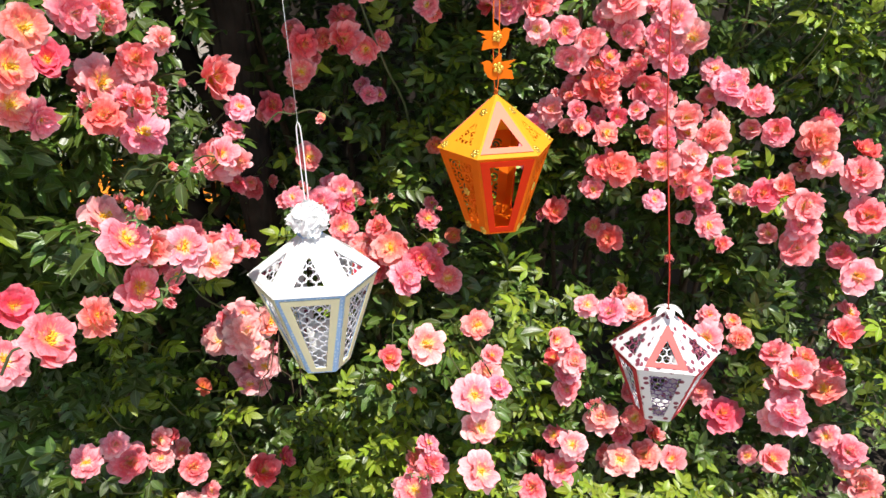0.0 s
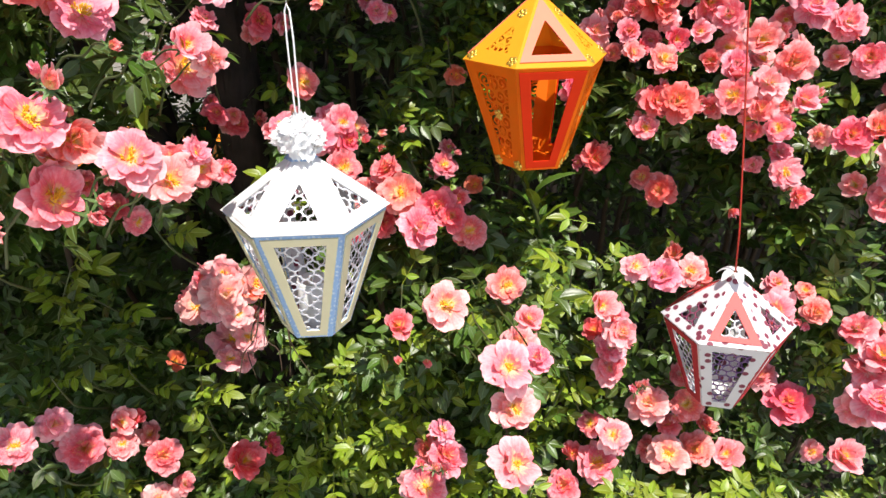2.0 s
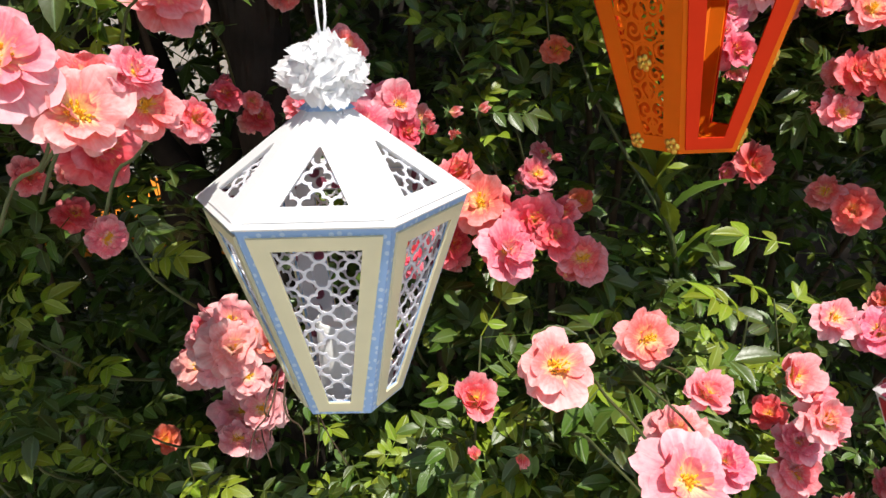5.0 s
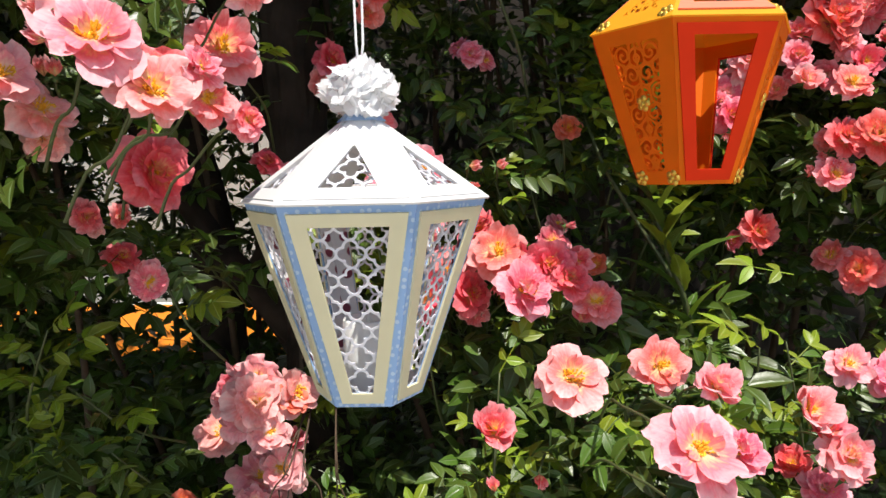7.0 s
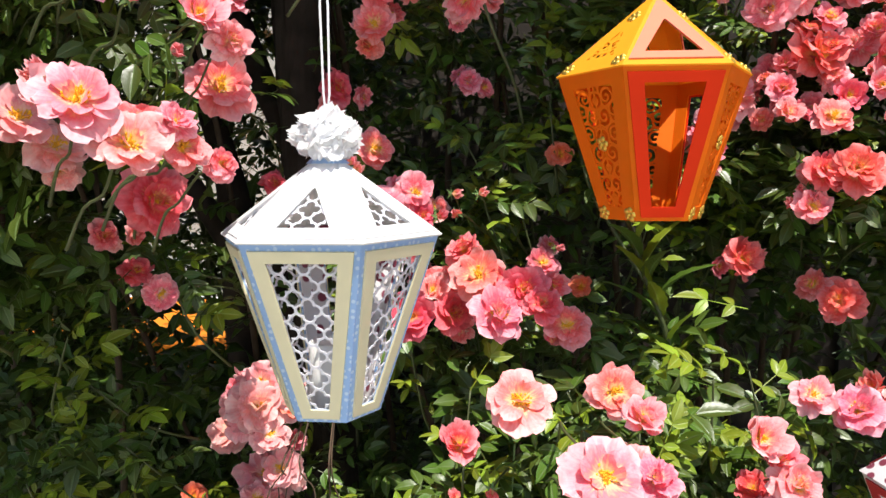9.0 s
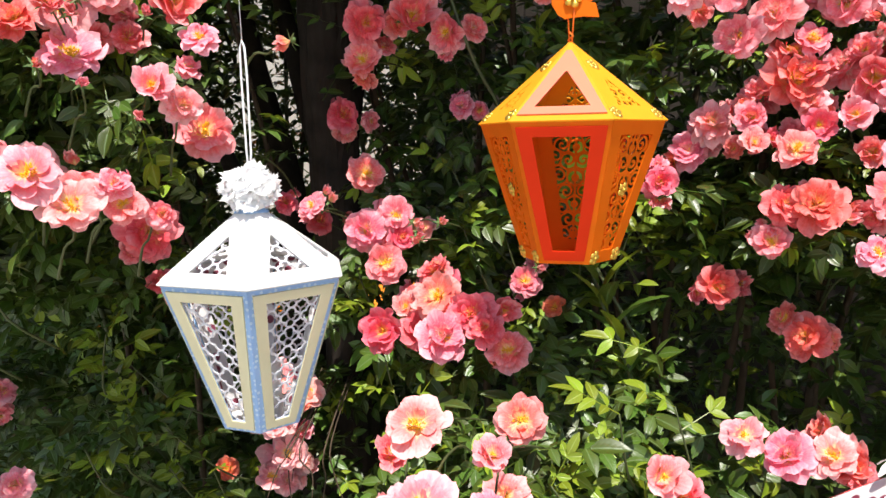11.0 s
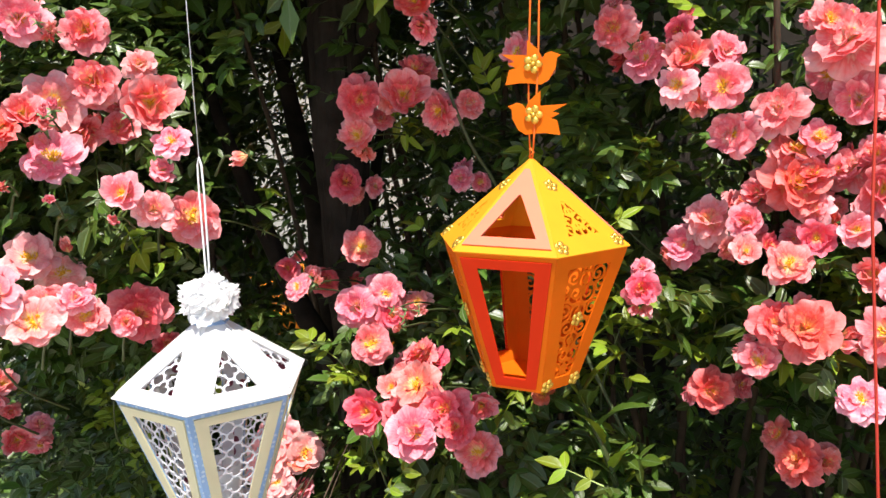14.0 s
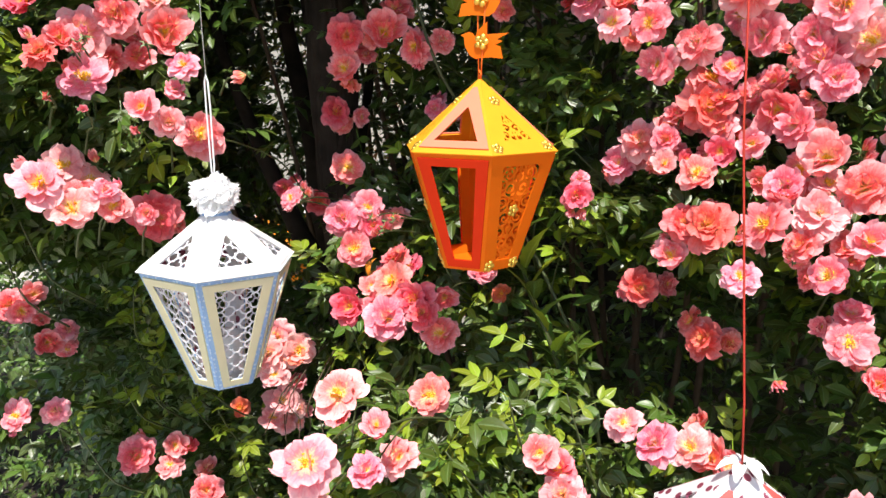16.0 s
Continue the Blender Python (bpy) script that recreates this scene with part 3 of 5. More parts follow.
    knot = [(0.0025, 0, top - 0.002), (-0.0024, 0.001, top + 0.002), (0.0022, -0.001, top + 0.005), (-0.001, 0, top + 0.008)]
    cord(lan, "knot", knot, 0.0011, CORDO)
    cord(lan, "cord", [(-0.001, 0, top), (-0.0035, 0.0016, top + 0.034), (-0.004, 0.0016, top + 0.073), (-0.003, 0.0016, top + 0.14), (0, 0, 1.727 - at[2])], 0.0008, CORDO)
    cord(lan, "cord", [(0.001, 0, top), (0.0028, -0.0017, top + 0.02), (0.0040, 0.0018, top + 0.073), (0.004, 0.0016, top + 0.14), (0.001, 0, 1.727 - at[2])], 0.0008, CORDO)
    return lan


def printed_lantern(at, turn):
    lan = empty("paper_lantern", at, "white card lantern with maroon print and rose-red honeycomb windows", "lantern", "hanging lanterns")
    R, r, h, top = 0.0815, 0.0355, 0.118, 0.183
    made = {}
    for k in range(6):
        th = radians(turn + 60 * k)
        m, le = side_axes(th, (r * COS30, 0), (R * COS30, h))
        ml, rl = side_axes(th, (R * COS30 + 0.0015, h - 0.0005), (0.0, top))
        if not made:
            face = trapezoid(r / 2, R / 2, 0, le)
            hole = trapezoid(0.0082, 0.0235, 0.0115, le - 0.0125)
            made["side"] = mesh_of("side_panel", *ring(face, hole, -0.0008, 0.0006), LADY)
            made["red"] = mesh_of("side_frame", *ring(trapezoid(0.0148, 0.0358, 0.0030, le - 0.0045), inset(hole, [0.0005] * 4), 0.0006, 0.0019), MAROON)
            made["comb"] = mesh_of("honeycomb", *cutout(inset(hole, [-0.001] * 4), honeycomb(0.0118, 0.0007), 0.00072, -0.0014, -0.0004), LACE)
            made["comb_mauve"] = made["comb"].copy()
            made["comb_mauve"].materials[0] = MAUVE
            tri = [(-R / 2 - 0.001, 0), (R / 2 + 0.001, 0), (0.0012, rl - 0.001), (-0.0012, rl - 0.001)]
            gap = trapezoid(0.0178, 0.0010, 0.0125, 0.049)
            made["roof"] = mesh_of("roof_panel", *ring(tri, gap, -0.0008, 0.0008), LADY)
            made["roof_red"] = mesh_of("roof_frame", *ring(trapezoid(0.0310, 0.0020, 0.0060, 0.072), inset(gap, [0.0005] * 4), 0.0008, 0.0022), ROSECARD)
            made["roof_comb"] = mesh_of("roof_honeycomb", *cutout(inset(gap, [-0.001] * 4), honeycomb(0.0118, 0.0008), 0.00072, -0.0014, -0.0004), LACE)
            made["roof_wine"] = made["roof_comb"].copy()
            made["roof_wine"].materials[0] = WINE
        put("side_panel", made["side"], lan, m)
        put("honeycomb", made["comb" if k % 2 else "comb_mauve"], lan, m, "white honeycomb card" if k % 2 else "mauve honeycomb card")
        put("roof_panel", made["roof"], lan, ml)
        put("roof_honeycomb", made["roof_wine" if k % 2 else "roof_comb"], lan, ml, "wine-red honeycomb card" if k % 2 else "white honeycomb card")
        if k % 2 == 0:
            put("roof_frame", made["roof_red"], lan, ml, "rose-red card triangle frame")
        else:
            put("side_frame", made["red"], lan, m, "deep red card frame")
    bottom_of(lan, r, turn, WHITE, "white card base")
    for a in (10, 75, 140, 205, 265, 325):
        o = []
        for i in range(5):
            q = i / 4
            w = 0.0075 * math.sin(math.pi * (0.12 + 0.8 * q))
            for c in (-1, 0, 1):
                o.append((0.003 + 0.020 * q, c * w * 0.8, 0.003 * math.sin(math.pi * q) - 0.008 * q * q + 0.0015 * abs(c)))
        f = [(i * 3 + c, i * 3 + c + 3, i * 3 + c + 4, i * 3 + c + 1) for i in range(4) for c in (0, 1)]
        put("paper_petal", mesh_of("paper_petal", o, f, WHITE, True), lan, pose(0, 0, top + 0.003, 0, 0, a), "white paper petal")
    cord(lan, "cord", [(0, 0, top - 0.002), (-0.004, 0.001, top + 0.06), (-0.016, 0.006, top + 0.18), (-0.029, 0.014, 0.49), (-0.05, 0.02, 1.727 - at[2])], 0.0011, CORDR, "dark red twisted cord")
    return lan


WHITE_AT, ORANGE_AT, RED_AT = (-0.196, 0.630, 1.077), (0.046, 0.752, 1.211), (0.314, 0.762, 0.868)
white_lantern(WHITE_AT, 2)
candle((WHITE_AT[0], WHITE_AT[1], WHITE_AT[2] + 0.0016))
orange_lantern(ORANGE_AT, 6)
printed_lantern(RED_AT, -16)


# ---- roses ----
def petal_grid(length, width, e0, e1, seed, nu=8, nv=8):
    """One petal that grows along +x from the heart: rises by e0 at its foot, by e1 at its rim (degrees); rippled edge."""
    rnd = random.Random(seed)
    p1, p2, notch = rnd.uniform(0, 6), rnd.uniform(0, 6), rnd.uniform(0.0, 0.08)
    v, x, z = [], 0.03, 0.0
    for i in range(nu):
        s = i / (nu - 1)
        if i:
            e = radians(e0 + (e1 - e0) * s)
            x += length / (nu - 1) * math.cos(e)
            z += length / (nu - 1) * math.sin(e)
        if s < 0.6:
            w = width * (0.22 + 0.78 * math.sin(math.pi / 2 * s / 0.6))
        else:
            w = width * math.sqrt(max(0.05, 1 - ((s - 0.6) / 0.46) ** 2))
        for j in range(nv):
            t = j / (nv - 1) * 2 - 1
            back = length * notch * s ** 6 * (1 - abs(t)) - length * 0.05 * t * t * s
            rip = 0.13 * s * s * math.sin(3.0 * t + p1) + 0.065 * s ** 3 * math.sin(6.5 * t + p2) + 0.03 * math.sin(7 * s + p2) * math.cos(4 * t + p1)
            cup = 0.16 * width * t * t * (1 - 0.5 * s)
            v.append((x - back, w * t * 0.98, z + rip * length + cup))
    f = [(i * nv + j, i * nv + nv + j, i * nv + nv + j + 1, i * nv + j + 1) for i in range(nu - 1) for j in range(nv - 1)]
    return v, f


def bloom_mesh(name, rings, mat, seed):
    """Unit rose, facing +z, radius about 1. rings: (petals, length, width, rise at foot, rise at rim, height)."""
    rnd = random.Random(seed)
    bits = []
    for n, le, wi, e0, e1, up in rings:
        off = rnd.uniform(0, 6)
        for k in range(n):
            v, f = petal_grid(le * rnd.uniform(0.74, 1.10), wi * rnd.uniform(0.76, 1.15), e0 + rnd.uniform(-14, 14), e1 + rnd.uniform(-34, 40), rnd.random())
            a = off + 2 * math.pi * k / n + rnd.uniform(-0.25, 0.25)
            m = Matrix.Rotation(a, 4, "Z") @ Matrix.Rotation(rnd.uniform(-0.15, 0.15), 4, "X")
            bits.append(([m @ Vector(p) + Vector((0, 0, up + 0.012 * (k % 2))) for p in v], f))
    return mesh_of(name, *join(bits), mat, True)


OPEN_RINGS = [(5, 1.0, 0.62, 20, -16, -0.10), (5, 0.86, 0.52, 40, 2, -0.02), (2, 0.52, 0.28, 60, 34, 0.02)]
FULL_RINGS = [(5, 1.0, 0.62, 14, -26, -0.14), (5, 0.90, 0.54, 38, -6, -0.05), (4, 0.74, 0.46, 56, 18, 0.0), (3, 0.52, 0.38, 74, 44, 0.05), (3, 0.36, 0.26, 86, 86, 0.08)]
CUP_RINGS = [(5, 0.95, 0.60, 42, 14, -0.12), (4, 0.86, 0.54, 58, 34, -0.05), (3, 0.62, 0.40, 72, 52, 0.02)]
BUD_RINGS = [(4, 1.25, 0.52, 72, 98, -0.4), (3, 1.25, 0.42, 82, 104, -0.35), (3, 1.1, 0.3, 86, 100, -0.3)]


def stamens(seed):
    rnd = random.Random(seed)
    bits = []
    for i in range(46):
        r, a = 0.30 * math.sqrt(rnd.random()), rnd.uniform(0, 6.283)
        h = 0.16 + 0.14 * rnd.random() - 0.2 * r
        x, y = r * math.cos(a), r * math.sin(a)
        s = rnd.uniform(0.022, 0.036)
        v = [(x + s, y, h), (x, y + s, h), (x - s, y, h), (x, y - s, h), (x, y, h + s), (x * 0.5, y * 0.5, -0.02)]
        bits.append((v, [(0, 1, 4), (1, 2, 4), (2, 3, 4), (3, 0, 4), (1, 0, 5), (2, 1, 5), (3, 2, 5), (0, 3, 5)]))
    v = [(0.17 * math.cos(k * 0.785), 0.17 * math.sin(k * 0.785), 0.05) for k in range(8)] + [(0, 0, 0.13)]
    bits.append((v, [(k, (k + 1) % 8, 8) for k in range(8)]))
    return mesh_of("stamen_tuft", *join(bits), ANTHER, False)


def calyx_mesh():
    bits = [tube([(0, 0, -0.42), (0, 0, -0.34), (0, 0, -0.22), (0, 0, -0.12)], [0.07, 0.15, 0.16, 0.09], 8)]
    for k in range(5):
        a = k * 1.2566
        m = Matrix.Rotation(a, 4, "Z")
        v = [m @ Vector(p) for p in ((0.06, -0.09, -0.16), (0.06, 0.09, -0.16), (0.32, 0.07, -0.20), (0.32, -0.07, -0.20), (0.62, 0.0, -0.30))]
        bits.append((v, [(0, 1, 2, 3), (3, 2, 4)]))
    return mesh_of("calyx", *join(bits), CALYX, True)


STAMENS = [stamens(i) for i in range(3)]
CALYX_MESH = calyx_mesh()
BLOOMS = {
    "o": [bloom_mesh("bloom", OPEN_RINGS, m, 10 + i) for i, m in enumerate((SALMON, SALMON, BLUSH, PINK, SALMON, BLUSH))],
    "d": [bloom_mesh("bloom", FULL_RINGS if i % 3 else CUP_RINGS, m, 30 + i) for i, m in enumerate((SALMON, PINK, SALMON, CORAL, BLUSH, SALMON, BLUSH, PINK))],
    # roses in shade: the shade is put into deeper coral petals, half the mix
    "s": [bloom_mesh("bloom", OPEN_RINGS if i % 2 else FULL_RINGS, m, 50 + i) for i, m in enumerate((CORAL, SALMON, CORAL, PINK))],
    "p": [bloom_mesh("bloom", FULL_RINGS if i % 2 else OPEN_RINGS, FADED, 80 + i) for i in range(4)],
    "k": [bloom_mesh("bloom", CUP_RINGS, AMBER, 60 + i) for i in range(2)],
    "b": [bloom_mesh("bud", BUD_RINGS, m, 70 + i) for i, m in enumerate((SALMON, PINK, BLUSH))],
}
# blooms: place of the heart and width, metres
OPEN_A = [
    (-0.316, 0.397, 1.355, 0.056), (-0.320, 0.411, 1.301, 0.056), (-0.344, 0.294, 1.319, 0.056), (-0.433, 0.371, 1.255, 0.056),
    (-0.414, 0.649, 1.445, 0.070), (-0.399, 0.480, 1.524, 0.056), (-0.397, 0.436, 1.497, 0.056), (-0.418, 0.461, 1.462, 0.056),
    (-0.268, 0.665, 1.408, 0.042), (-0.288, 0.533, 1.270, 0.053), (-0.274, 0.569, 1.268, 0.041), (-0.310, 0.517, 1.295, 0.060),
    (-0.508, 0.782, 0.802, 0.052), (-0.229, 0.896, 1.276, 0.059), (-0.180, 0.875, 1.229, 0.053), (-0.168, 0.924, 1.209, 0.043),
    (-0.179, 0.841, 1.180, 0.058), (-0.022, 0.793, 1.107, 0.054), (-0.059, 0.651, 1.080, 0.066), (0.015, 0.709, 1.072, 0.057),
]
OPEN_B = [
    (-0.005, 0.536, 1.074, 0.065), (-0.002, 0.487, 1.000, 0.060), (0.002, 0.530, 1.030, 0.052), (-0.087, 0.653, 0.825, 0.070),
    (0.173, 0.744, 0.818, 0.058), (0.158, 0.750, 0.765, 0.070), (0.196, 0.794, 1.050, 0.047), (0.265, 0.783, 1.046, 0.050),
    (0.283, 0.774, 0.841, 0.060), (0.261, 0.758, 0.768, 0.070), (0.595, 0.894, 1.236, 0.062), (0.637, 0.810, 1.070, 0.070),
    (0.291, 0.807, 1.216, 0.043), (0.362, 0.814, 1.225, 0.047), (0.232, 0.880, 1.300, 0.051), (0.245, 0.941, 1.406, 0.045),
    (0.125, 0.914, 1.454, 0.046), (0.166, 0.909, 1.452, 0.052), (0.372, 0.936, 1.431, 0.062), (-0.047, 0.947, 1.146, 0.050),
]
OPEN_C = [
    (0.400, 0.804, 0.971, 0.070),
]
FULL_A = [
    (-0.471, 0.464, 1.260, 0.056), (-0.379, 0.671, 1.466, 0.055), (-0.353, 0.583, 1.434, 0.040), (-0.417, 0.626, 1.522, 0.056),
    (-0.411, 0.692, 1.517, 0.056), (-0.446, 0.607, 1.475, 0.056), (-0.286, 0.622, 1.364, 0.045), (-0.294, 0.666, 1.443, 0.067),
    (-0.405, 0.673, 1.415, 0.049), (-0.467, 0.764, 1.192, 0.033), (-0.899, 0.780, 1.003, 0.070),
    (-0.799, 0.782, 0.952, 0.062), (-0.543, 0.752, 0.822, 0.070), (-0.472, 0.819, 0.750, 0.060), (-0.350, 0.800, 0.749, 0.070),
    (-0.162, 0.893, 1.450, 0.069), (-0.212, 0.861, 1.213, 0.057), (-0.175, 0.827, 1.106, 0.063), (-0.085, 0.775, 1.120, 0.062),
]
FULL_B = [
    (0.022, 0.638, 1.038, 0.047), (-0.059, 0.691, 0.837, 0.059), (-0.113, 0.716, 1.018, 0.046), (0.133, 0.723, 1.033, 0.048),
    (0.160, 0.717, 0.998, 0.048), (0.159, 0.748, 0.927, 0.051), (0.110, 0.741, 0.735, 0.055), (0.231, 0.786, 1.040, 0.053),
    (0.222, 0.758, 0.859, 0.060), (0.310, 0.782, 0.757, 0.058), (0.365, 0.797, 0.731, 0.060), (0.521, 0.738, 0.934, 0.070),
    (0.509, 0.711, 0.884, 0.070), (0.542, 0.788, 0.724, 0.068), (0.732, 0.796, 0.646, 0.070), (0.680, 0.792, 0.730, 0.070),
    (0.582, 0.901, 1.272, 0.070), (0.634, 0.854, 1.226, 0.070), (0.644, 0.832, 1.163, 0.070), (0.524, 0.808, 1.197, 0.063),
]
FULL_C = [
    (0.525, 0.809, 1.126, 0.070), (0.622, 0.793, 0.973, 0.070), (0.429, 0.903, 1.360, 0.058), (0.463, 0.887, 1.340, 0.060),
    (0.493, 0.868, 1.299, 0.053), (0.192, 0.908, 1.331, 0.032), (0.155, 0.936, 1.327, 0.050), (0.195, 0.896, 1.305, 0.031),
    (0.134, 0.941, 1.299, 0.048), (0.290, 0.939, 1.392, 0.039), (0.280, 0.897, 1.331, 0.039), (0.177, 0.910, 1.409, 0.052),
    (0.211, 0.937, 1.432, 0.053), (0.273, 0.949, 1.440, 0.057), (0.320, 0.950, 1.439, 0.046), (0.346, 0.927, 1.394, 0.051),
    (0.317, 0.901, 1.350, 0.049), (0.316, 0.857, 1.296, 0.044), (0.338, 0.817, 1.249, 0.040), (0.381, 0.843, 1.300, 0.055),
]
FULL_D = [
    (0.200, 0.924, 1.355, 0.029), (0.246, 0.924, 1.344, 0.023), (0.250, 0.897, 1.322, 0.040), (0.528, 0.809, 1.163, 0.052),
    (0.030, 0.575, 1.058, 0.038), (0.024, 0.60, 1.088, 0.032), (0.283, 0.80, 1.03, 0.05),
    (0.390, 0.819, 1.257, 0.045), (0.412, 0.826, 1.129, 0.036), (-0.111, 0.834, 1.537, 0.048), (0.057, 0.933, 1.512, 0.053),
    (-0.134, 0.972, 1.355, 0.032), (0.150, 0.735, 1.012, 0.046), (0.166, 0.73, 0.978, 0.046), (0.158, 0.75, 0.955, 0.044), (0.143, 0.776, 0.967, 0.039), (0.262, 0.940, 1.489, 0.070),
    (0.344, 0.945, 1.464, 0.067), (0.331, 0.942, 1.414, 0.059), (0.297, 0.921, 1.365, 0.058), (0.349, 0.867, 1.323, 0.057),
    (0.087, 0.946, 1.482, 0.054), (0.130, 0.943, 1.481, 0.054), (0.454, 0.798, 0.971, 0.045),
]
SHADED_A = [
    (-0.366, 0.612, 1.393, 0.061), (-0.365, 0.687, 1.229, 0.064), (-0.432, 0.800, 1.129, 0.043), (-0.449, 0.787, 1.154, 0.034),
    (-0.870, 0.784, 0.996, 0.052), (-0.500, 0.561, 0.983, 0.046), (-0.218, 0.888, 1.449, 0.052), (-0.225, 0.893, 1.408, 0.048),
    (-0.129, 0.914, 1.435, 0.048), (-0.285, 0.945, 1.348, 0.051), (-0.152, 0.874, 1.132, 0.059), (-0.335, 0.960, 1.210, 0.044),
    (-0.243, 0.797, 1.247, 0.029), (0.444, 0.799, 0.820, 0.070), (0.469, 0.832, 1.208, 0.053),
    (0.230, 0.924, 1.365, 0.065), (0.249, 0.862, 1.250, 0.056), (0.306, 0.828, 1.263, 0.051), (0.214, 0.871, 1.215, 0.038),
]
SHADED_C = [
    (0.119, 0.943, 1.506, 0.036), (0.243, 0.924, 1.374, 0.036), (0.245, 0.940, 1.508, 0.035), (-0.173, 0.875, 1.205, 0.032), (0.225, 0.871, 1.248, 0.045), (-0.390, 0.583, 1.421, 0.044), (-0.344, 0.896, 1.239, 0.035), (-0.036, 0.914, 1.492, 0.040),
    (-0.325, 0.732, 1.327, 0.063),
    (-0.107, 0.821, 1.149, 0.062), (-0.135, 0.835, 1.108, 0.050), (-0.062, 0.80, 1.140, 0.052), (-0.045, 0.79, 1.128, 0.040),
]
SHADED_B = [
    (0.251, 0.893, 1.118, 0.049), (0.384, 0.822, 1.165, 0.047), (0.167, 0.936, 1.155, 0.049), (0.112, 0.858, 1.271, 0.026),
    (0.598, 0.772, 0.882, 0.065),
]
PALE_A = [
    (-0.374, 0.860, 0.974, 0.050), (-0.341, 0.850, 0.965, 0.048), (-0.333, 0.860, 0.924, 0.052), (-0.368, 0.870, 0.880, 0.044), (-0.351, 0.880, 0.874, 0.040),
    (-0.432, 0.620, 1.294, 0.057), (-0.423, 0.646, 1.274, 0.053), (-0.487, 0.809, 0.675, 0.063), (-0.362, 0.882, 1.010, 0.070),
    (-0.428, 0.945, 0.931, 0.070), (-0.370, 0.902, 0.895, 0.070), (-0.355, 0.854, 0.996, 0.070), (0.349, 0.829, 1.277, 0.051),
]
AMBER_A = [
    (-0.455, 0.885, 0.870, 0.041), (-0.326, 0.880, 0.990, 0.046), (-0.028, 0.963, 1.270, 0.033), (-0.004, 0.922, 1.123, 0.024),
]
BUDS_A = [
    (-0.170, 0.653, 1.396, 0.022),
    (-0.029, 0.947, 1.164, 0.018), (-0.034, 0.790, 1.095, 0.022),
    (-0.128, 0.820, 1.211, 0.013), (-0.081, 0.659, 1.004, 0.011), (-0.114, 0.694, 0.981, 0.012), (-0.129, 0.815, 1.230, 0.013),
    (-0.105, 0.828, 1.230, 0.010), (0.198, 0.884, 1.216, 0.019), (-0.333, 0.672, 1.435, 0.019), (-0.303, 0.566, 1.364, 0.017),
    (-0.307, 0.626, 1.339, 0.020), (-0.315, 0.537, 1.377, 0.015), (0.331, 0.815, 1.238, 0.017), (0.331, 0.836, 1.107, 0.027),
    (-0.058, 0.959, 1.138, 0.034),
]
ROSES = [("o", OPEN_A), ("o", OPEN_B), ("o", OPEN_C), ("d", FULL_A), ("d", FULL_B), ("d", FULL_C), ("d", FULL_D), ("s", SHADED_A), ("s", SHADED_B), ("s", SHADED_C), ("p", PALE_A), ("k", AMBER_A), ("b", BUDS_A)]
LOOKS = (Vector((-0.05, 0.0, 1.50)), Vector((0.30, 0.20, 1.40)))


def cane_path(p, rnd, back=0.22):
    """A shoot that ends at p and comes out of the bush from behind and below."""
    p = Vector(p)
    q = p + Vector((rnd.uniform(-0.05, 0.05), rnd.uniform(0.75, 1.1) * back, -rnd.uniform(0.05, 0.13) * (1.0 if p.y > 0.6 else 0.35)))
    if back < 0.1:
        q = p + Vector((-rnd.uniform(0.05, 0.09), rnd.uniform(0.035, 0.06), -rnd.uniform(0.02, 0.07)))
    mid = (p + q) / 2 + Vector((rnd.uniform(-0.012, 0.012), 0.01, 0.018 if back > 0.1 else 0.006))
    return [q, (q + mid) / 2 + Vector((0, 0, 0.01)), mid, (mid * 0.45 + p * 0.55) + Vector((0, 0, 0.006)), p]


bush_a = empty("rose_bush", (0.15, 1.15, 0.0), "dense rose bush covered in salmon-pink blooms in full sun", "rose bush", "rose bushes")
bush_b = empty("rose_bush", (-0.55, 0.95, 0.0), "leafy rose bush with large salmon-pink blooms beside a dark trunk", "rose bush", "rose bushes")


def bush_of(x, y):
    return bush_b if x < -0.24 and y < 0.86 or x < -0.42 else bush_a


def inside(bush, m):
    return Matrix.Translation(bush.location).inverted() @ m


rnd = random.Random(11)
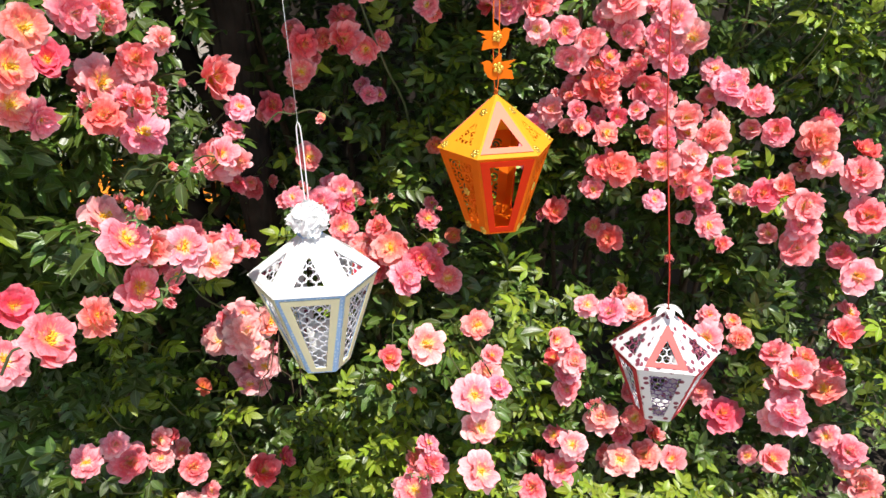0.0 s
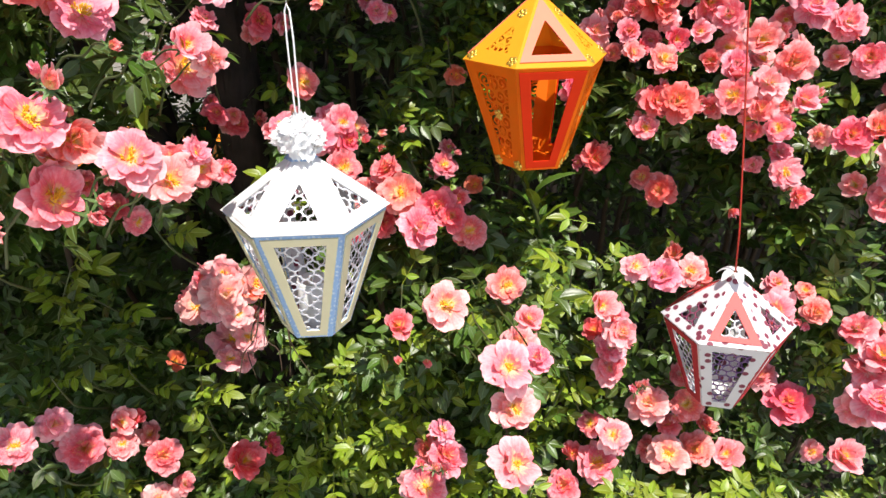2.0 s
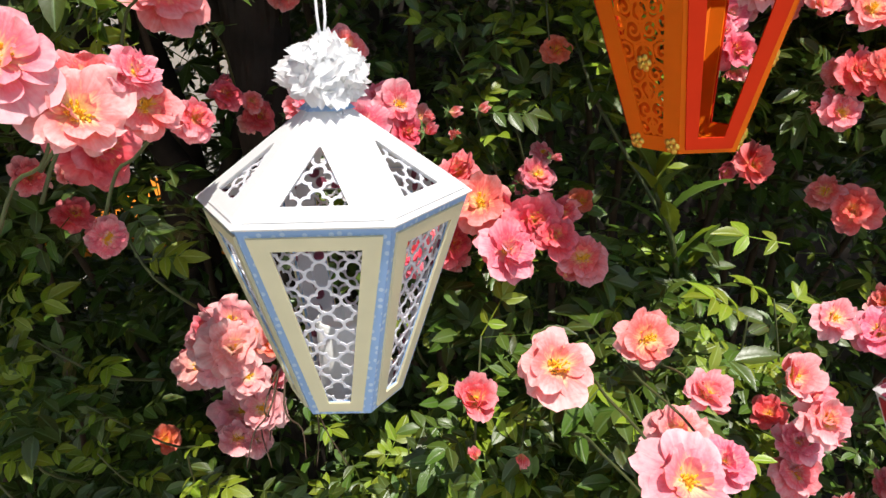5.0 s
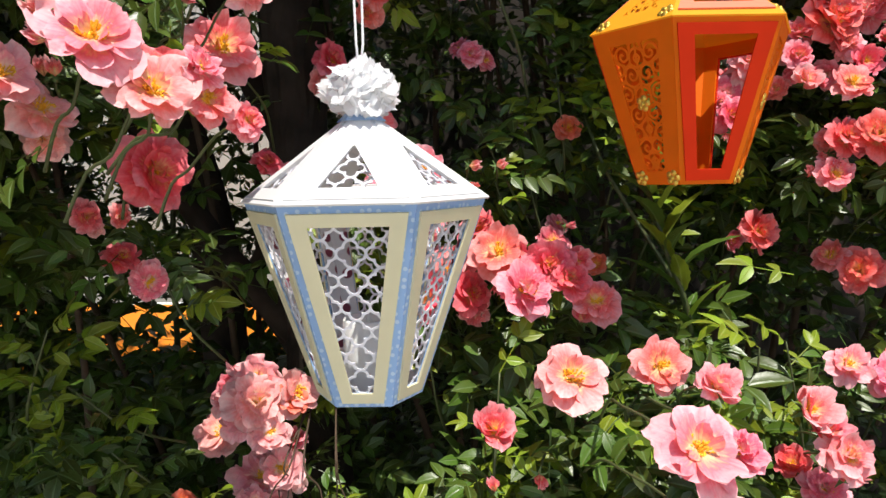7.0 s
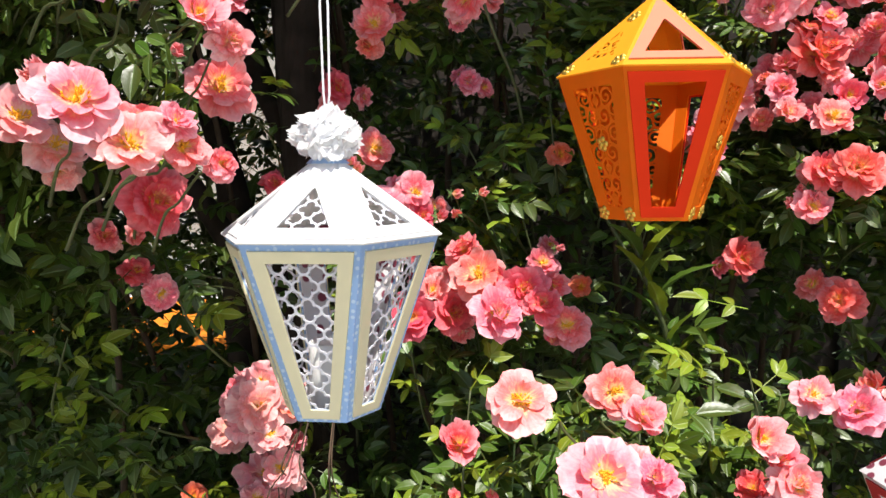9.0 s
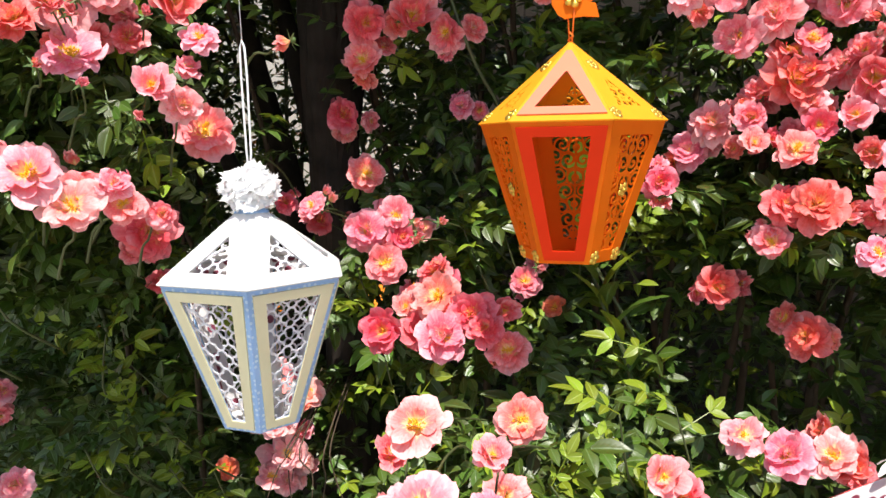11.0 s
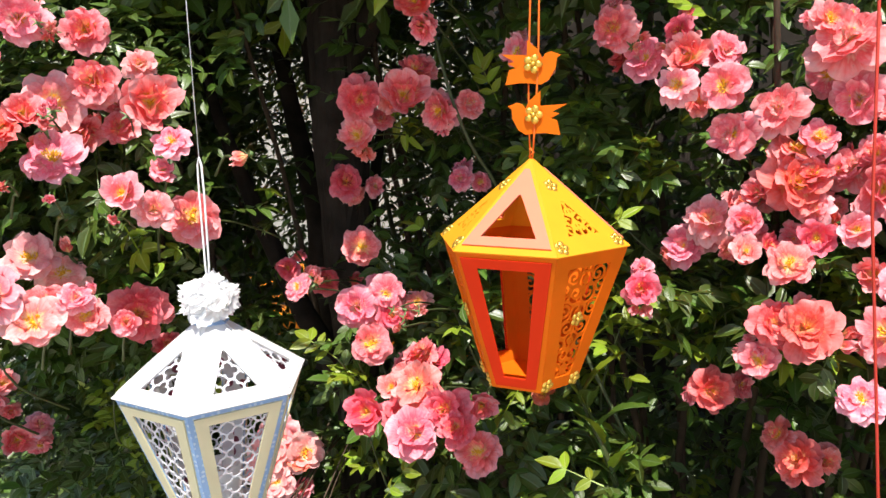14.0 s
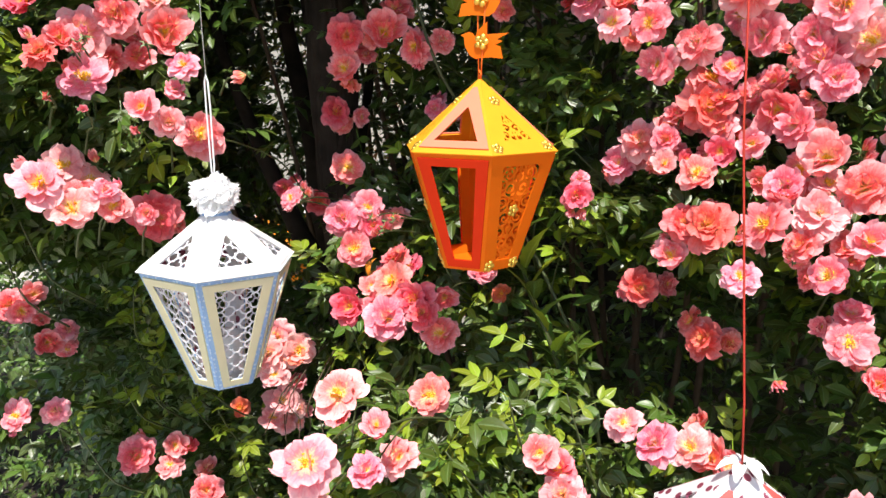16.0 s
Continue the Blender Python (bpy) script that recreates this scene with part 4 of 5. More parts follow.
# how far towards the sun a bloom is kept clear of leaves
REACH = {"s": 0.0, "p": 0.8, "k": 0.7}
heads, shoots = [], {bush_a: [], bush_b: []}
for kind, group in ROSES:
    for i, (x, y, z, d) in enumerate(group):
        p = Vector((x, y, z))
        bush = bush_of(x, y)
        face = (LOOKS[0] * 0.5 + LOOKS[1] * 0.5 - p).normalized()
        wild = {"o": 0.30, "p": 0.5, "d": 0.55, "s": 0.7, "k": 0.5, "b": 0.8}[kind]
        face = (face * (1.0 if kind != "b" else 0.4) + Vector((0, 0, 0.32)) + Vector((rnd.uniform(-wild, wild), rnd.uniform(-0.2, 0.2), rnd.uniform(-wild, wild) * 0.8))).normalized()
        rot = face.to_track_quat("Z", "Y").to_matrix().to_4x4() @ Matrix.Rotation(rnd.uniform(0, 6.28), 4, "Z")
        size = max(0.017, d * (0.425 if kind == "o" else 0.475))
        if kind == "b":
            size = max(0.0085, d * 0.5)
        me = rnd.choice(BLOOMS[kind])
        ob = put("bud" if kind == "b" else "bloom", me, bush, inside(bush, Matrix.Translation(p) @ rot @ Matrix.Scale(size, 4)))
        if kind != "b":
            put("stamen_tuft", rnd.choice(STAMENS), ob, label="yellow stamens")
        put("calyx", CALYX_MESH, ob, None if kind != "b" else Matrix.Translation((0, 0, -0.25)) @ Matrix.Scale(1.5, 4))
        heads.append((x, y, z, size, REACH.get(kind, 0.4)))
        # a smaller neighbour in the same truss, half behind
        lone = -0.2 < x < 0.25 and y < 0.80 and z > 0.9
        if not lone and (kind in "dsp" and rnd.random() < (0.9 if x > -0.24 or y > 0.74 else 0.5) or kind == "o" and rnd.random() < (0.8 if z < 1.06 else 0.5)):
            w = rnd.uniform(0, 6.28)
            q = p + Vector((math.cos(w) * size * 1.02, rnd.uniform(0.018, 0.04), math.sin(w) * size * 0.9))
            s2 = size * rnd.uniform(0.62, 0.9)
            f2 = (face + Vector((math.cos(w) * 0.7, 0, math.sin(w) * 0.7)) + Vector((rnd.uniform(-.3, .3), 0, rnd.uniform(-.2, .3)))).normalized()
            rot = f2.to_track_quat("Z", "Y").to_matrix().to_4x4() @ Matrix.Rotation(rnd.uniform(0, 6.28), 4, "Z")
            ob = put("bloom", rnd.choice(BLOOMS["p" if kind == "p" else "d" if rnd.random() < 0.6 else "o"]), bush, inside(bush, Matrix.Translation(q) @ rot @ Matrix.Scale(s2, 4)))
            put("stamen_tuft", rnd.choice(STAMENS), ob, label="yellow stamens")
            put("calyx", CALYX_MESH, ob)
            heads.append((q.x, q.y, q.z, s2, REACH.get(kind, 0.4)))
            shoots[bush].append(cane_path(q - f2 * s2 * 0.4, rnd, 0.22 if y > 0.72 or x > -0.12 else 0.07))
            # one more bloom of the truss, or a few buds that stand out of it
            w += rnd.uniform(1.6, 3.6)
            if rnd.random() < 0.7 and y > 0.6:
                q = p + Vector((math.cos(w) * size * 1.0, rnd.uniform(0.02, 0.045), math.sin(w) * size * 0.9))
                f2 = (face + Vector((math.cos(w), 0, math.sin(w)))).normalized()
                rot = f2.to_track_quat("Z", "Y").to_matrix().to_4x4() @ Matrix.Rotation(rnd.uniform(0, 6.28), 4, "Z")
                s2 = size * rnd.uniform(0.6, 0.85)
                ob = put("bloom", rnd.choice(BLOOMS["d"]), bush, inside(bush, Matrix.Translation(q) @ rot @ Matrix.Scale(s2, 4)))
                put("stamen_tuft", rnd.choice(STAMENS), ob, label="yellow stamens")
                put("calyx", CALYX_MESH, ob)
                heads.append((q.x, q.y, q.z, s2, REACH.get(kind, 0.4)))
            elif rnd.random() < 0.75:
                for k in range(rnd.randint(2, 3)):
                    w += rnd.uniform(0.25, 0.5)
                    q = p + Vector((math.cos(w) * size * 1.15, rnd.uniform(-0.004, 0.015), math.sin(w) * size * 1.1))
                    f2 = Vector((math.cos(w) * 0.7, -0.35, math.sin(w) * 0.7 + 0.4)).normalized()
                    ob = put("bud", rnd.choice(BLOOMS["b"]), bush, inside(bush, Matrix.Translation(q) @ f2.to_track_quat("Z", "Y").to_matrix().to_4x4() @ Matrix.Scale(rnd.uniform(0.008, 0.012), 4)))
                    put("calyx", CALYX_MESH, ob, Matrix.Translation((0, 0, -0.25)) @ Matrix.Scale(1.5, 4))
                    base = q - f2 * 0.008
                    root = p + Vector((0, 0.02, -0.01))
                    shoots[bush].append([root, root * 0.7 + base * 0.3, root * 0.4 + base * 0.6 + Vector((0, 0.004, 0)), root * 0.15 + base * 0.85, base])
        shoots[bush].append(cane_path(p - face * size * 0.4, rnd, 0.22 if y > 0.72 or x > -0.12 else 0.09))

# main canes from the ground up into the bush
for bush, count, x0, x1 in ((bush_a, 34, -0.35, 1.3), (bush_b, 20, -1.5, -0.30)):
    for i in range(count):
        x = x0 + (x1 - x0) * (i + rnd.random()) / count
        foot = Vector((bush.location.x + (x - bush.location.x) * 0.6, rnd.uniform(1.15, 1.6), -0.02))
        tip = Vector((x + rnd.uniform(-0.1, 0.1), rnd.uniform(0.98, 1.35), rnd.uniform(1.5, 2.1)))
        pts = [foot + (tip - foot) * s + Vector((0.05 * math.sin(5 * s + i), 0.05 * math.sin(4 * s + i * 2), 0)) for s in (0, 0.2, 0.4, 0.6, 0.8, 1.0)]
        v, f = tube(*eased([p - bush.location for p in pts], [0.007, 0.0065, 0.006, 0.005, 0.004, 0.0025]), 7)
        put("cane", mesh_of("cane", v, f, TWIG if i % 3 or bush is bush_a else CANE, True), bush)
# the long arching shoot from which the lanterns hang
arch = [Vector(p) for p in ((0.75, 1.25, 0.9), (0.68, 1.05, 1.4), (0.55, 0.86, 1.66), (0.30, 0.752, 1.732), (0.046, 0.752, 1.730), (-0.09, 0.69, 1.729), (-0.197, 0.614, 1.729), (-0.34, 0.60, 1.71))]
arch[3] = Vector((RED_AT[0] - 0.05, RED_AT[1] + 0.02, 1.730))
v, f = tube(*eased([p - bush_a.location for p in arch], [0.006, 0.0055, 0.005, 0.0045, 0.004, 0.0035, 0.003, 0.002], 4), 7)
put("cane", mesh_of("cane", v, f, CANE, True), bush_a, label="long arching shoot")


for pts, rad in ((((-0.02, 1.06, 1.36), (0.001, 0.94, 1.242), (0.030, 0.935, 1.186), (0.088, 0.93, 1.084), (0.11, 0.97, 0.98), (0.12, 1.05, 0.7)), 0.0021),
                 (((-0.17, 0.98, 1.66), (-0.146, 0.93, 1.543), (-0.123, 0.92, 1.465), (-0.10, 0.93, 1.399), (-0.07, 0.98, 1.30), (-0.05, 1.08, 1.0)), 0.0019)):
    v, f = tube(*eased([Vector(p) - bush_a.location for p in pts], [rad * 0.7, rad * 0.85, rad, rad, rad, rad], 4), 8)
    put("cane", mesh_of("cane", v, f, CANE, True), bush_a, label="green young cane")
for i in range(6):
    p = Vector((-0.30 + rnd.uniform(-0.03, 0.03), 0.86 + rnd.uniform(-0.02, 0.03), 0.94))
    d = Vector((rnd.uniform(-0.03, 0.05), rnd.uniform(-0.02, 0.02), -rnd.uniform(0.05, 0.09)))
    v, f = tube(*eased([q - bush_a.location for q in (p + Vector((rnd.uniform(-.02, .02), 0.10, 0.06)), p, p + d * 0.5 + Vector((rnd.uniform(-.012, .012), 0.005, 0)), p + d)], [0.0012, 0.0011, 0.0009, 0.0005], 4), 5)
    put("twig", mesh_of("twig", v, f, TWIG, True), bush_a, label="dry brown twig")


# ---- leaves ----
def leaflet(length, width, fold, droop, n=4):
    v, f = [], []
    for i in range(n + 1):
        s = i / n
        w = width * 0.5 * (math.sin(math.pi * (0.06 + 0.90 * s ** 0.78)) ** 0.9 if 0 < i < n else (0.18 if i == 0 else 0.03))
        for c in (-1, 0, 1):
            v.append((length * s, w * c, abs(c) * w * fold - droop * length * s * s))
    for i in range(n):
        for c in (0, 1):
            f.append((i * 3 + c, i * 3 + c + 3, i * 3 + c + 4, i * 3 + c + 1))
    return v, f


def compound_leaf(pairs, seed, n=4):
    """A rose leaf: a stalk along +x with pairs of leaflets and one at the end; up is +z. About 1 long."""
    r = random.Random(seed)
    bits = []
    stalk = [(0, -0.012, 0), (0, 0.012, 0), (0.72, 0.006, -0.07), (0.72, -0.006, -0.07)]
    bits.append((stalk, [(0, 3, 2, 1)]))
    spots = []
    for k in range(pairs):
        x = 0.22 + 0.42 * k / max(1, pairs - 1)
        for side in (-1, 1):
            spots.append((x, side * radians(r.uniform(48, 72)), 0.30 + 0.06 * k))
    spots.append((0.70, r.uniform(-0.2, 0.2), 0.44))
    for x, a, le in spots:
        v, f = leaflet(le * r.uniform(0.9, 1.1), le * r.uniform(0.44, 0.56), r.uniform(0.1, 0.5), r.uniform(0.05, 0.35), n)
        m = Matrix.Translation((x, 0, -0.13 * x * x)) @ Matrix.Rotation(a, 4, "Z") @ Matrix.Rotation(r.uniform(-0.4, 0.4), 4, "X") @ Matrix.Rotation(r.uniform(-0.1, 0.25), 4, "Y")
        bits.append(([m @ Vector(p) for p in v], f))
    v, f = join(bits)
    one = [(i / n, 0.5 + c * 0.5) for i in range(n + 1) for c in (-1, 0, 1)]
    return np.array([tuple(p) for p in v]), np.array(f), np.array([(0.5, 0.3)] * 4 + one * len(spots))


TEMPLATES = [compound_leaf(2, i) for i in range(4)] + [compound_leaf(3, 10 + i) for i in range(3)] + [compound_leaf(2, 20 + i, 2) for i in range(4)]


def front(x, z):
    """Where the face of the hedge stands."""
    y = 0.93
    for x0, z0, a, sx, sz in ((-0.55, 1.36, 0.46, 0.19, 0.24), (-0.75, 1.15, 0.25, 0.3, 0.3), (-0.01, 1.0, 0.30, 0.12, 0.085), (0.6, 1.05, 0.12, 0.22, 0.3), (-0.55, 0.84, 0.07, 0.22, 0.12)):
        y -= a * math.exp(-((x - x0) / sx) ** 2 - ((z - z0) / sz) ** 2)
    y -= min(0.22, 0.42 * max(0.0, 1.13 - z)) * (1.0 if x > -0.15 else 0.45)
    y += 0.09 * math.exp(-((x - 0.20) / 0.15) ** 2 - ((z - 1.14) / 0.10) ** 2)
    y += 0.10 * math.exp(-((x + 0.38) / 0.11) ** 2 - ((z - 0.99) / 0.12) ** 2)
    return y + 0.035 * noise.noise(Vector((x * 6, z * 6, 3.0)))


HEADS = np.array(heads)
SUNWARD = np.array(to_sun)
gen = np.random.default_rng(5)
EYES = np.array([tuple(LOOKS[0]), tuple(LOOKS[1]), (-0.11, 0.18, 1.24)])


def covers(p, spare):
    """Whether a leaf at p would hide a bloom or touch a lantern."""
    for e in EYES:
        d = e - HEADS[:, :3]
        le = np.linalg.norm(d, axis=1)
        d /= le[:, None]
        rel = p - HEADS[:, :3]
        s = (rel * d).sum(1)
        off = np.linalg.norm(rel - s[:, None] * d, axis=1)
        if np.any((s > -0.005) & (off < HEADS[:, 3] * 0.9 + spare)):
            return True
    rel = p - HEADS[:, :3]
    s = rel @ SUNWARD
    off = np.linalg.norm(rel - s[:, None] * SUNWARD, axis=1)
    if np.any((s > 0) & (s < HEADS[:, 4]) & (off < HEADS[:, 3] * 0.8 + spare * 0.5)):
        return True
    for at, rad in ((WHITE_AT, 0.125), (ORANGE_AT, 0.125), (RED_AT, 0.13)):
        if math.hypot(p[0] - at[0], p[1] - at[1]) < rad and at[2] - 0.06 < p[2] < at[2] + 0.30:
            return True
        for e in EYES:
            c = np.array((at[0], at[1], at[2] + 0.10))
            d = e - c
            d = d / np.linalg.norm(d)
            rel = p - c
            s = rel @ d
            if s > 0 and np.linalg.norm(rel - s * d) < 0.13:
                return True
    return False


def gap(x, y, z):
    """The hollow beside the trunk, the thin place behind it through which the sunny yard shows, and the dark void low beside it."""
    if -0.60 < x < -0.28 and 0.86 < y < 1.16 and 1.0 < z < 1.62:
        return gen.random() > 0.05
    if -0.60 < x < -0.04 and 0.84 < y < 1.25 and 1.22 < z < 1.62:
        return gen.random() > 0.12
    if y > 1.1 and 0.98 - (y - 1.2) * 0.34 < z < 1.56:
        mid, half = -0.51 - (y - 1.2) * 0.72, 0.13 + (y - 1.2) * 0.33
        if abs(x - mid) < half:
            return gen.random() > 0.10 + 0.25 * max(0.0, noise.noise(Vector((x * 7, y * 5, z * 7))))
    if -0.32 < x < -0.15 and y < 0.82 and 0.85 < z < 1.12:
        return gen.random() > 0.04
    if x < -0.45 and z < 1.08 and y < 1.05:
        return gen.random() > 0.5
    if -0.46 < x < -0.12 and 0.80 < z < 1.04:
        return gen.random() > 0.12
    return False


placed = []
tries = 0
TOTAL = 33500
while len(placed) < TOTAL and tries < 230000:
    tries += 1
    zone = ("near", "far", "near", "over", "near", "back", "near", "back", "far", "over", "left", "west")[tries % 12]
    size, kind = gen.uniform(0.042, 0.074), int(gen.integers(7))
    if zone == "near":      # the leafy face of the hedge, in clumps with dark hollows between
        x, z = gen.uniform(-0.9, 0.75), gen.uniform(0.6, 1.6)
        deep = gen.exponential(0.06)
        if deep < 0.16 and noise.noise(Vector((x * 9, z * 9, 7.0 + deep * 4))) < (0.18 if x > 0.06 and 0.98 < z < 1.28 else 0.06):
            continue
        y = front(x, z) + 0.03 + deep
    elif zone == "far":
        x, z, deep = gen.uniform(-2.6, 1.7), gen.uniform(0.03, 2.2), gen.uniform(0.05, 0.85)
        if deep < 0.36 and -0.9 < x < 0.8 and z > 0.6 and noise.noise(Vector((x * 9, z * 9, 7.3))) < 0.04:
            continue
        y = front(x, z) + 0.03 + deep
    elif zone == "back":    # the shaded rear of the hedge
        x, y, z, deep = (gen.uniform(-2.3, -0.45) if gen.random() < 0.65 else gen.uniform(-0.5, 1.4)), gen.uniform(1.18, 1.85), gen.uniform(0.2, 1.8), 0.6
        size, kind = size * 1.6, 7 + int(gen.integers(4))
    elif zone == "left":    # the thick upper side of the leafier bush
        x, z, deep = gen.uniform(-1.15, -0.52), gen.uniform(1.12, 1.75), gen.uniform(0.0, 0.28)
        y = front(x, z) + 0.04 + deep
        deep += 0.06
    elif zone == "west":    # the dense shaded end of the hedge
        x, y, z, deep = gen.uniform(-3.3, -0.85), gen.uniform(0.85, 1.9), gen.uniform(0.1, 2.15), 0.6
        if tries % 7 < 2:
            x, y, z = gen.uniform(-0.75, 0.12), gen.uniform(1.22, 1.85), gen.uniform(0.15, 0.86)
        elif tries % 7 == 2:
            x, y, z = gen.uniform(-0.36, 0.5), gen.uniform(1.25, 1.9), gen.uniform(0.6, 1.85)
        size, kind = size * 1.6, 7 + int(gen.integers(4))
    else:                   # an unseen crown above, added to shade the hollow and the rear leaves
        x, y, z, deep = (gen.uniform(-0.75, 0.12) if gen.random() < 0.5 else gen.uniform(-1.4, 1.3)), gen.uniform(0.80, 1.6), gen.uniform(1.62, 2.35), 0.6
        if y < 0.95 and not -0.70 < x < 0.10:
            y += 0.4
        size, kind = size * 1.5, 7 + int(gen.integers(4))
    if zone == "over" and gen.random() < 0.4:
        x, y, z = gen.uniform(-0.75, 0.08), gen.uniform(0.80, 1.15), gen.uniform(1.62, 1.9)
    if zone == "back" and gen.random() < 0.75:
        x, y, z = gen.uniform(-1.5, -0.42), gen.uniform(1.2, 1.7), gen.uniform(0.5, 1.7)
    if gap(x, y, z):
        continue
    p = np.array((x, y, z))
    a = np.array((gen.normal(0, 0.7), -0.55 + gen.normal(0, 0.5), 0.05 + gen.normal(0, 0.5)))
    a /= np.linalg.norm(a)
    if deep < 0.2 and (covers(p + a * size * 0.6, size * 0.28) or covers(p + a * size, 0.012)):
        continue
    n = np.array((0.15 + gen.normal(0, 0.35), -0.45 + gen.normal(0, 0.3), 0.85))
    n -= a * (n @ a)
    n /= np.linalg.norm(n)
    placed.append((p, a, n, size, kind, deep))
for i in range(1500):       # fine shaded twigs across the thin place, with small chinks between
    y = gen.uniform(1.22, 1.75)
    x, z = -0.47 - (y - 1.2) * 0.66 + gen.uniform(-1, 1) * (0.27 + (y - 1.2) * 0.36), gen.uniform(0.98, 1.62)
    if z < 1.13 - (y - 1.2) * 0.35:
        continue
    if noise.noise(Vector((x * 8, y * 3, z * 8))) > 0.22:
        continue
    a = np.array((gen.normal(0, 0.7), gen.normal(0, 0.5), gen.normal(0, 0.6)))
    a /= np.linalg.norm(a)
    n = np.array((gen.normal(0, 0.4), -0.6, 0.6))
    n -= a * (n @ a)
    n /= np.linalg.norm(n)
    placed.append((np.array((x, y, z)), a, n, gen.uniform(0.04, 0.065), int(gen.integers(7, 11)), 0.6))
for bush in (bush_a, bush_b):
    for path in shoots[bush]:
        for k in (1, 2, 3):
            for rep in range(2 if bush is bush_a else 4):
                p = np.array(path[k]) + gen.normal(0, 0.004, 3)
                size = gen.uniform(0.045, 0.072)
                a = np.array((gen.normal(0, 1), -0.2 + gen.normal(0, 0.6), 0.1 + gen.normal(0, 0.5)))
                a /= np.linalg.norm(a)
                if covers(p + a * size * 0.6, size * 0.25) or covers(p + a * size, 0.008):
                    continue
                n = np.array((0.1 + gen.normal(0, 0.3), -0.4 + gen.normal(0, 0.3), 0.9))
                n -= a * (n @ a)
                n /= np.linalg.norm(n)
                placed.append((p, a, n, size, int(gen.integers(7)), 0.08))

# young upright shoots on the face of the hedge
SPRIGS = [(0.136, 0.86, 1.36), (0.148, 0.82, 1.14), (0.205, 0.82, 1.15), (0.24, 0.82, 1.09), (0.097, 0.74, 1.09), (0.253, 0.80, 1.19), (0.118, 0.88, 1.41), (-0.130, 0.68, 1.055), (-0.112, 0.74, 1.055),
          (-0.049, 0.60, 1.055), (0.033, 0.92, 1.22), (0.101, 0.76, 1.01), (-0.482, 0.86, 0.83), (-0.339, 0.85, 0.82),
          (-0.552, 0.78, 0.87), (-0.403, 0.84, 0.84), (-0.43, 0.87, 0.87), (-0.50, 0.84, 0.90)]
sprigs = {bush_a: [], bush_b: []}
tries = 0
while sum(len(q) for q in sprigs.values()) < 230 and tries < 4500:
    tries += 1
    x, z = gen.uniform(-0.65, 0.8), gen.uniform(0.62, 1.45)
    y = front(x, z) + gen.uniform(-0.03, 0.05)
    marked = tries <= len(SPRIGS)
    if marked:
        x, y, z = SPRIGS[tries - 1]
    p = Vector((x, y, z))
    up = Vector((gen.normal(0, 0.35), -0.35 + gen.normal(0, 0.2), 0.8)).normalized()
    le = gen.uniform(0.07, 0.13)
    if not marked and (covers(np.array(p + up * le * 0.6), 0.02) or covers(np.array(p + up * le), 0.02) or gap(x, y, z) or (-0.5 < x < -0.1 and z > 1.1) or (0.04 < x < 0.36 and 1.0 < z < 1.12)):
        continue
    bush = bush_of(x, y)
    path = [p - up * 0.05 + Vector((0, 0.04, 0)), p, p + up * le * 0.5 + Vector((0, -0.004, 0)), p + up * le]
    grown = len(placed)
    count = int(gen.integers(4, 7))
    for k in range(count):
        s = (k + 1) / count
        w = k * 2.4 + gen.uniform(-0.4, 0.4)
        side = Vector((math.cos(w), math.sin(w) * 0.6 - 0.35, 0.25 + 0.5 * (s > 0.9)))
        a = np.array(side.normalized())
        size = gen.uniform(0.038, 0.062)
        n = np.array((0.1 + gen.normal(0, 0.25), -0.4 + gen.normal(0, 0.2), 0.9))
        n -= a * (n @ a)
        n /= np.linalg.norm(n)
        q = np.array(p + up * le * s)
        if not covers(q + a * size * 0.7, 0.008):
            placed.append((q, a, n, size, int(gen.integers(7)), -1.0))
    if len(placed) - grown > 2:
        sprigs[bush].append(path)

LEAF_MESH = [[fast_mesh("leaf", v, f, [mat], None, uv) for v, f, uv in TEMPLATES] for mat in (LEAF, YOUNG)]
rest = {bush_a: [], bush_b: []}
single = {bush_a: 0, bush_b: 0}
for p, a, n, size, kind, deep in placed:
    bush = bush_of(p[0], p[1])
    b = np.cross(n, a)
    young = gen.random() < (0.04 if p[0] < -0.4 and p[2] < 1.1 and deep >= 0 else 0.75 if deep < 0 else 0.17 if deep < 0.06 else 0.05)
    if deep < 0.05 and single[bush] < 290 and -0.6 < p[0] < 0.55 and 0.85 < p[2] < 1.45:
        single[bush] += 1
        m = Matrix((Vector(a), Vector(b), Vector(n))).transposed().to_4x4()
        m.translation = Vector(p)
        put("leaf", LEAF_MESH[int(young)][kind], bush, inside(bush, m @ Matrix.Scale(size, 4)))
    else:
        rest[bush].append((p - np.array(bush.location), np.stack((a, b, n)), size, kind, young))
for bush, items in rest.items():
    V, F, S, U, o = [], [], [], [], 0
    for p, axes, size, kind, young in items:
        v, f, uv = TEMPLATES[kind]
        U.append(uv)
        V.append(v @ axes * size + p)
        F.append(f + o)
        S.append(np.full(len(f), int(young)))
        o += len(v)
    tagged(put("foliage", fast_mesh("foliage", np.concatenate(V), np.concatenate(F), [LEAF, YOUNG], np.concatenate(S), np.concatenate(U)), bush), kind="stuff")
    bits = []
    for path in sprigs[bush]:
        bits.append(tube(*eased([q - bush.location for q in path], [0.0016, 0.0014, 0.0011, 0.0008]), 5))
    for path in shoots[bush]:
        bits.append(tube(*eased([q - bush.location for q in path], [0.0014, 0.0012, 0.0011, 0.0010, 0.0009]), 5))
    tagged(put("stemwork", mesh_of("stemwork", *join(bits), CANE, True), bush), kind="stuff")


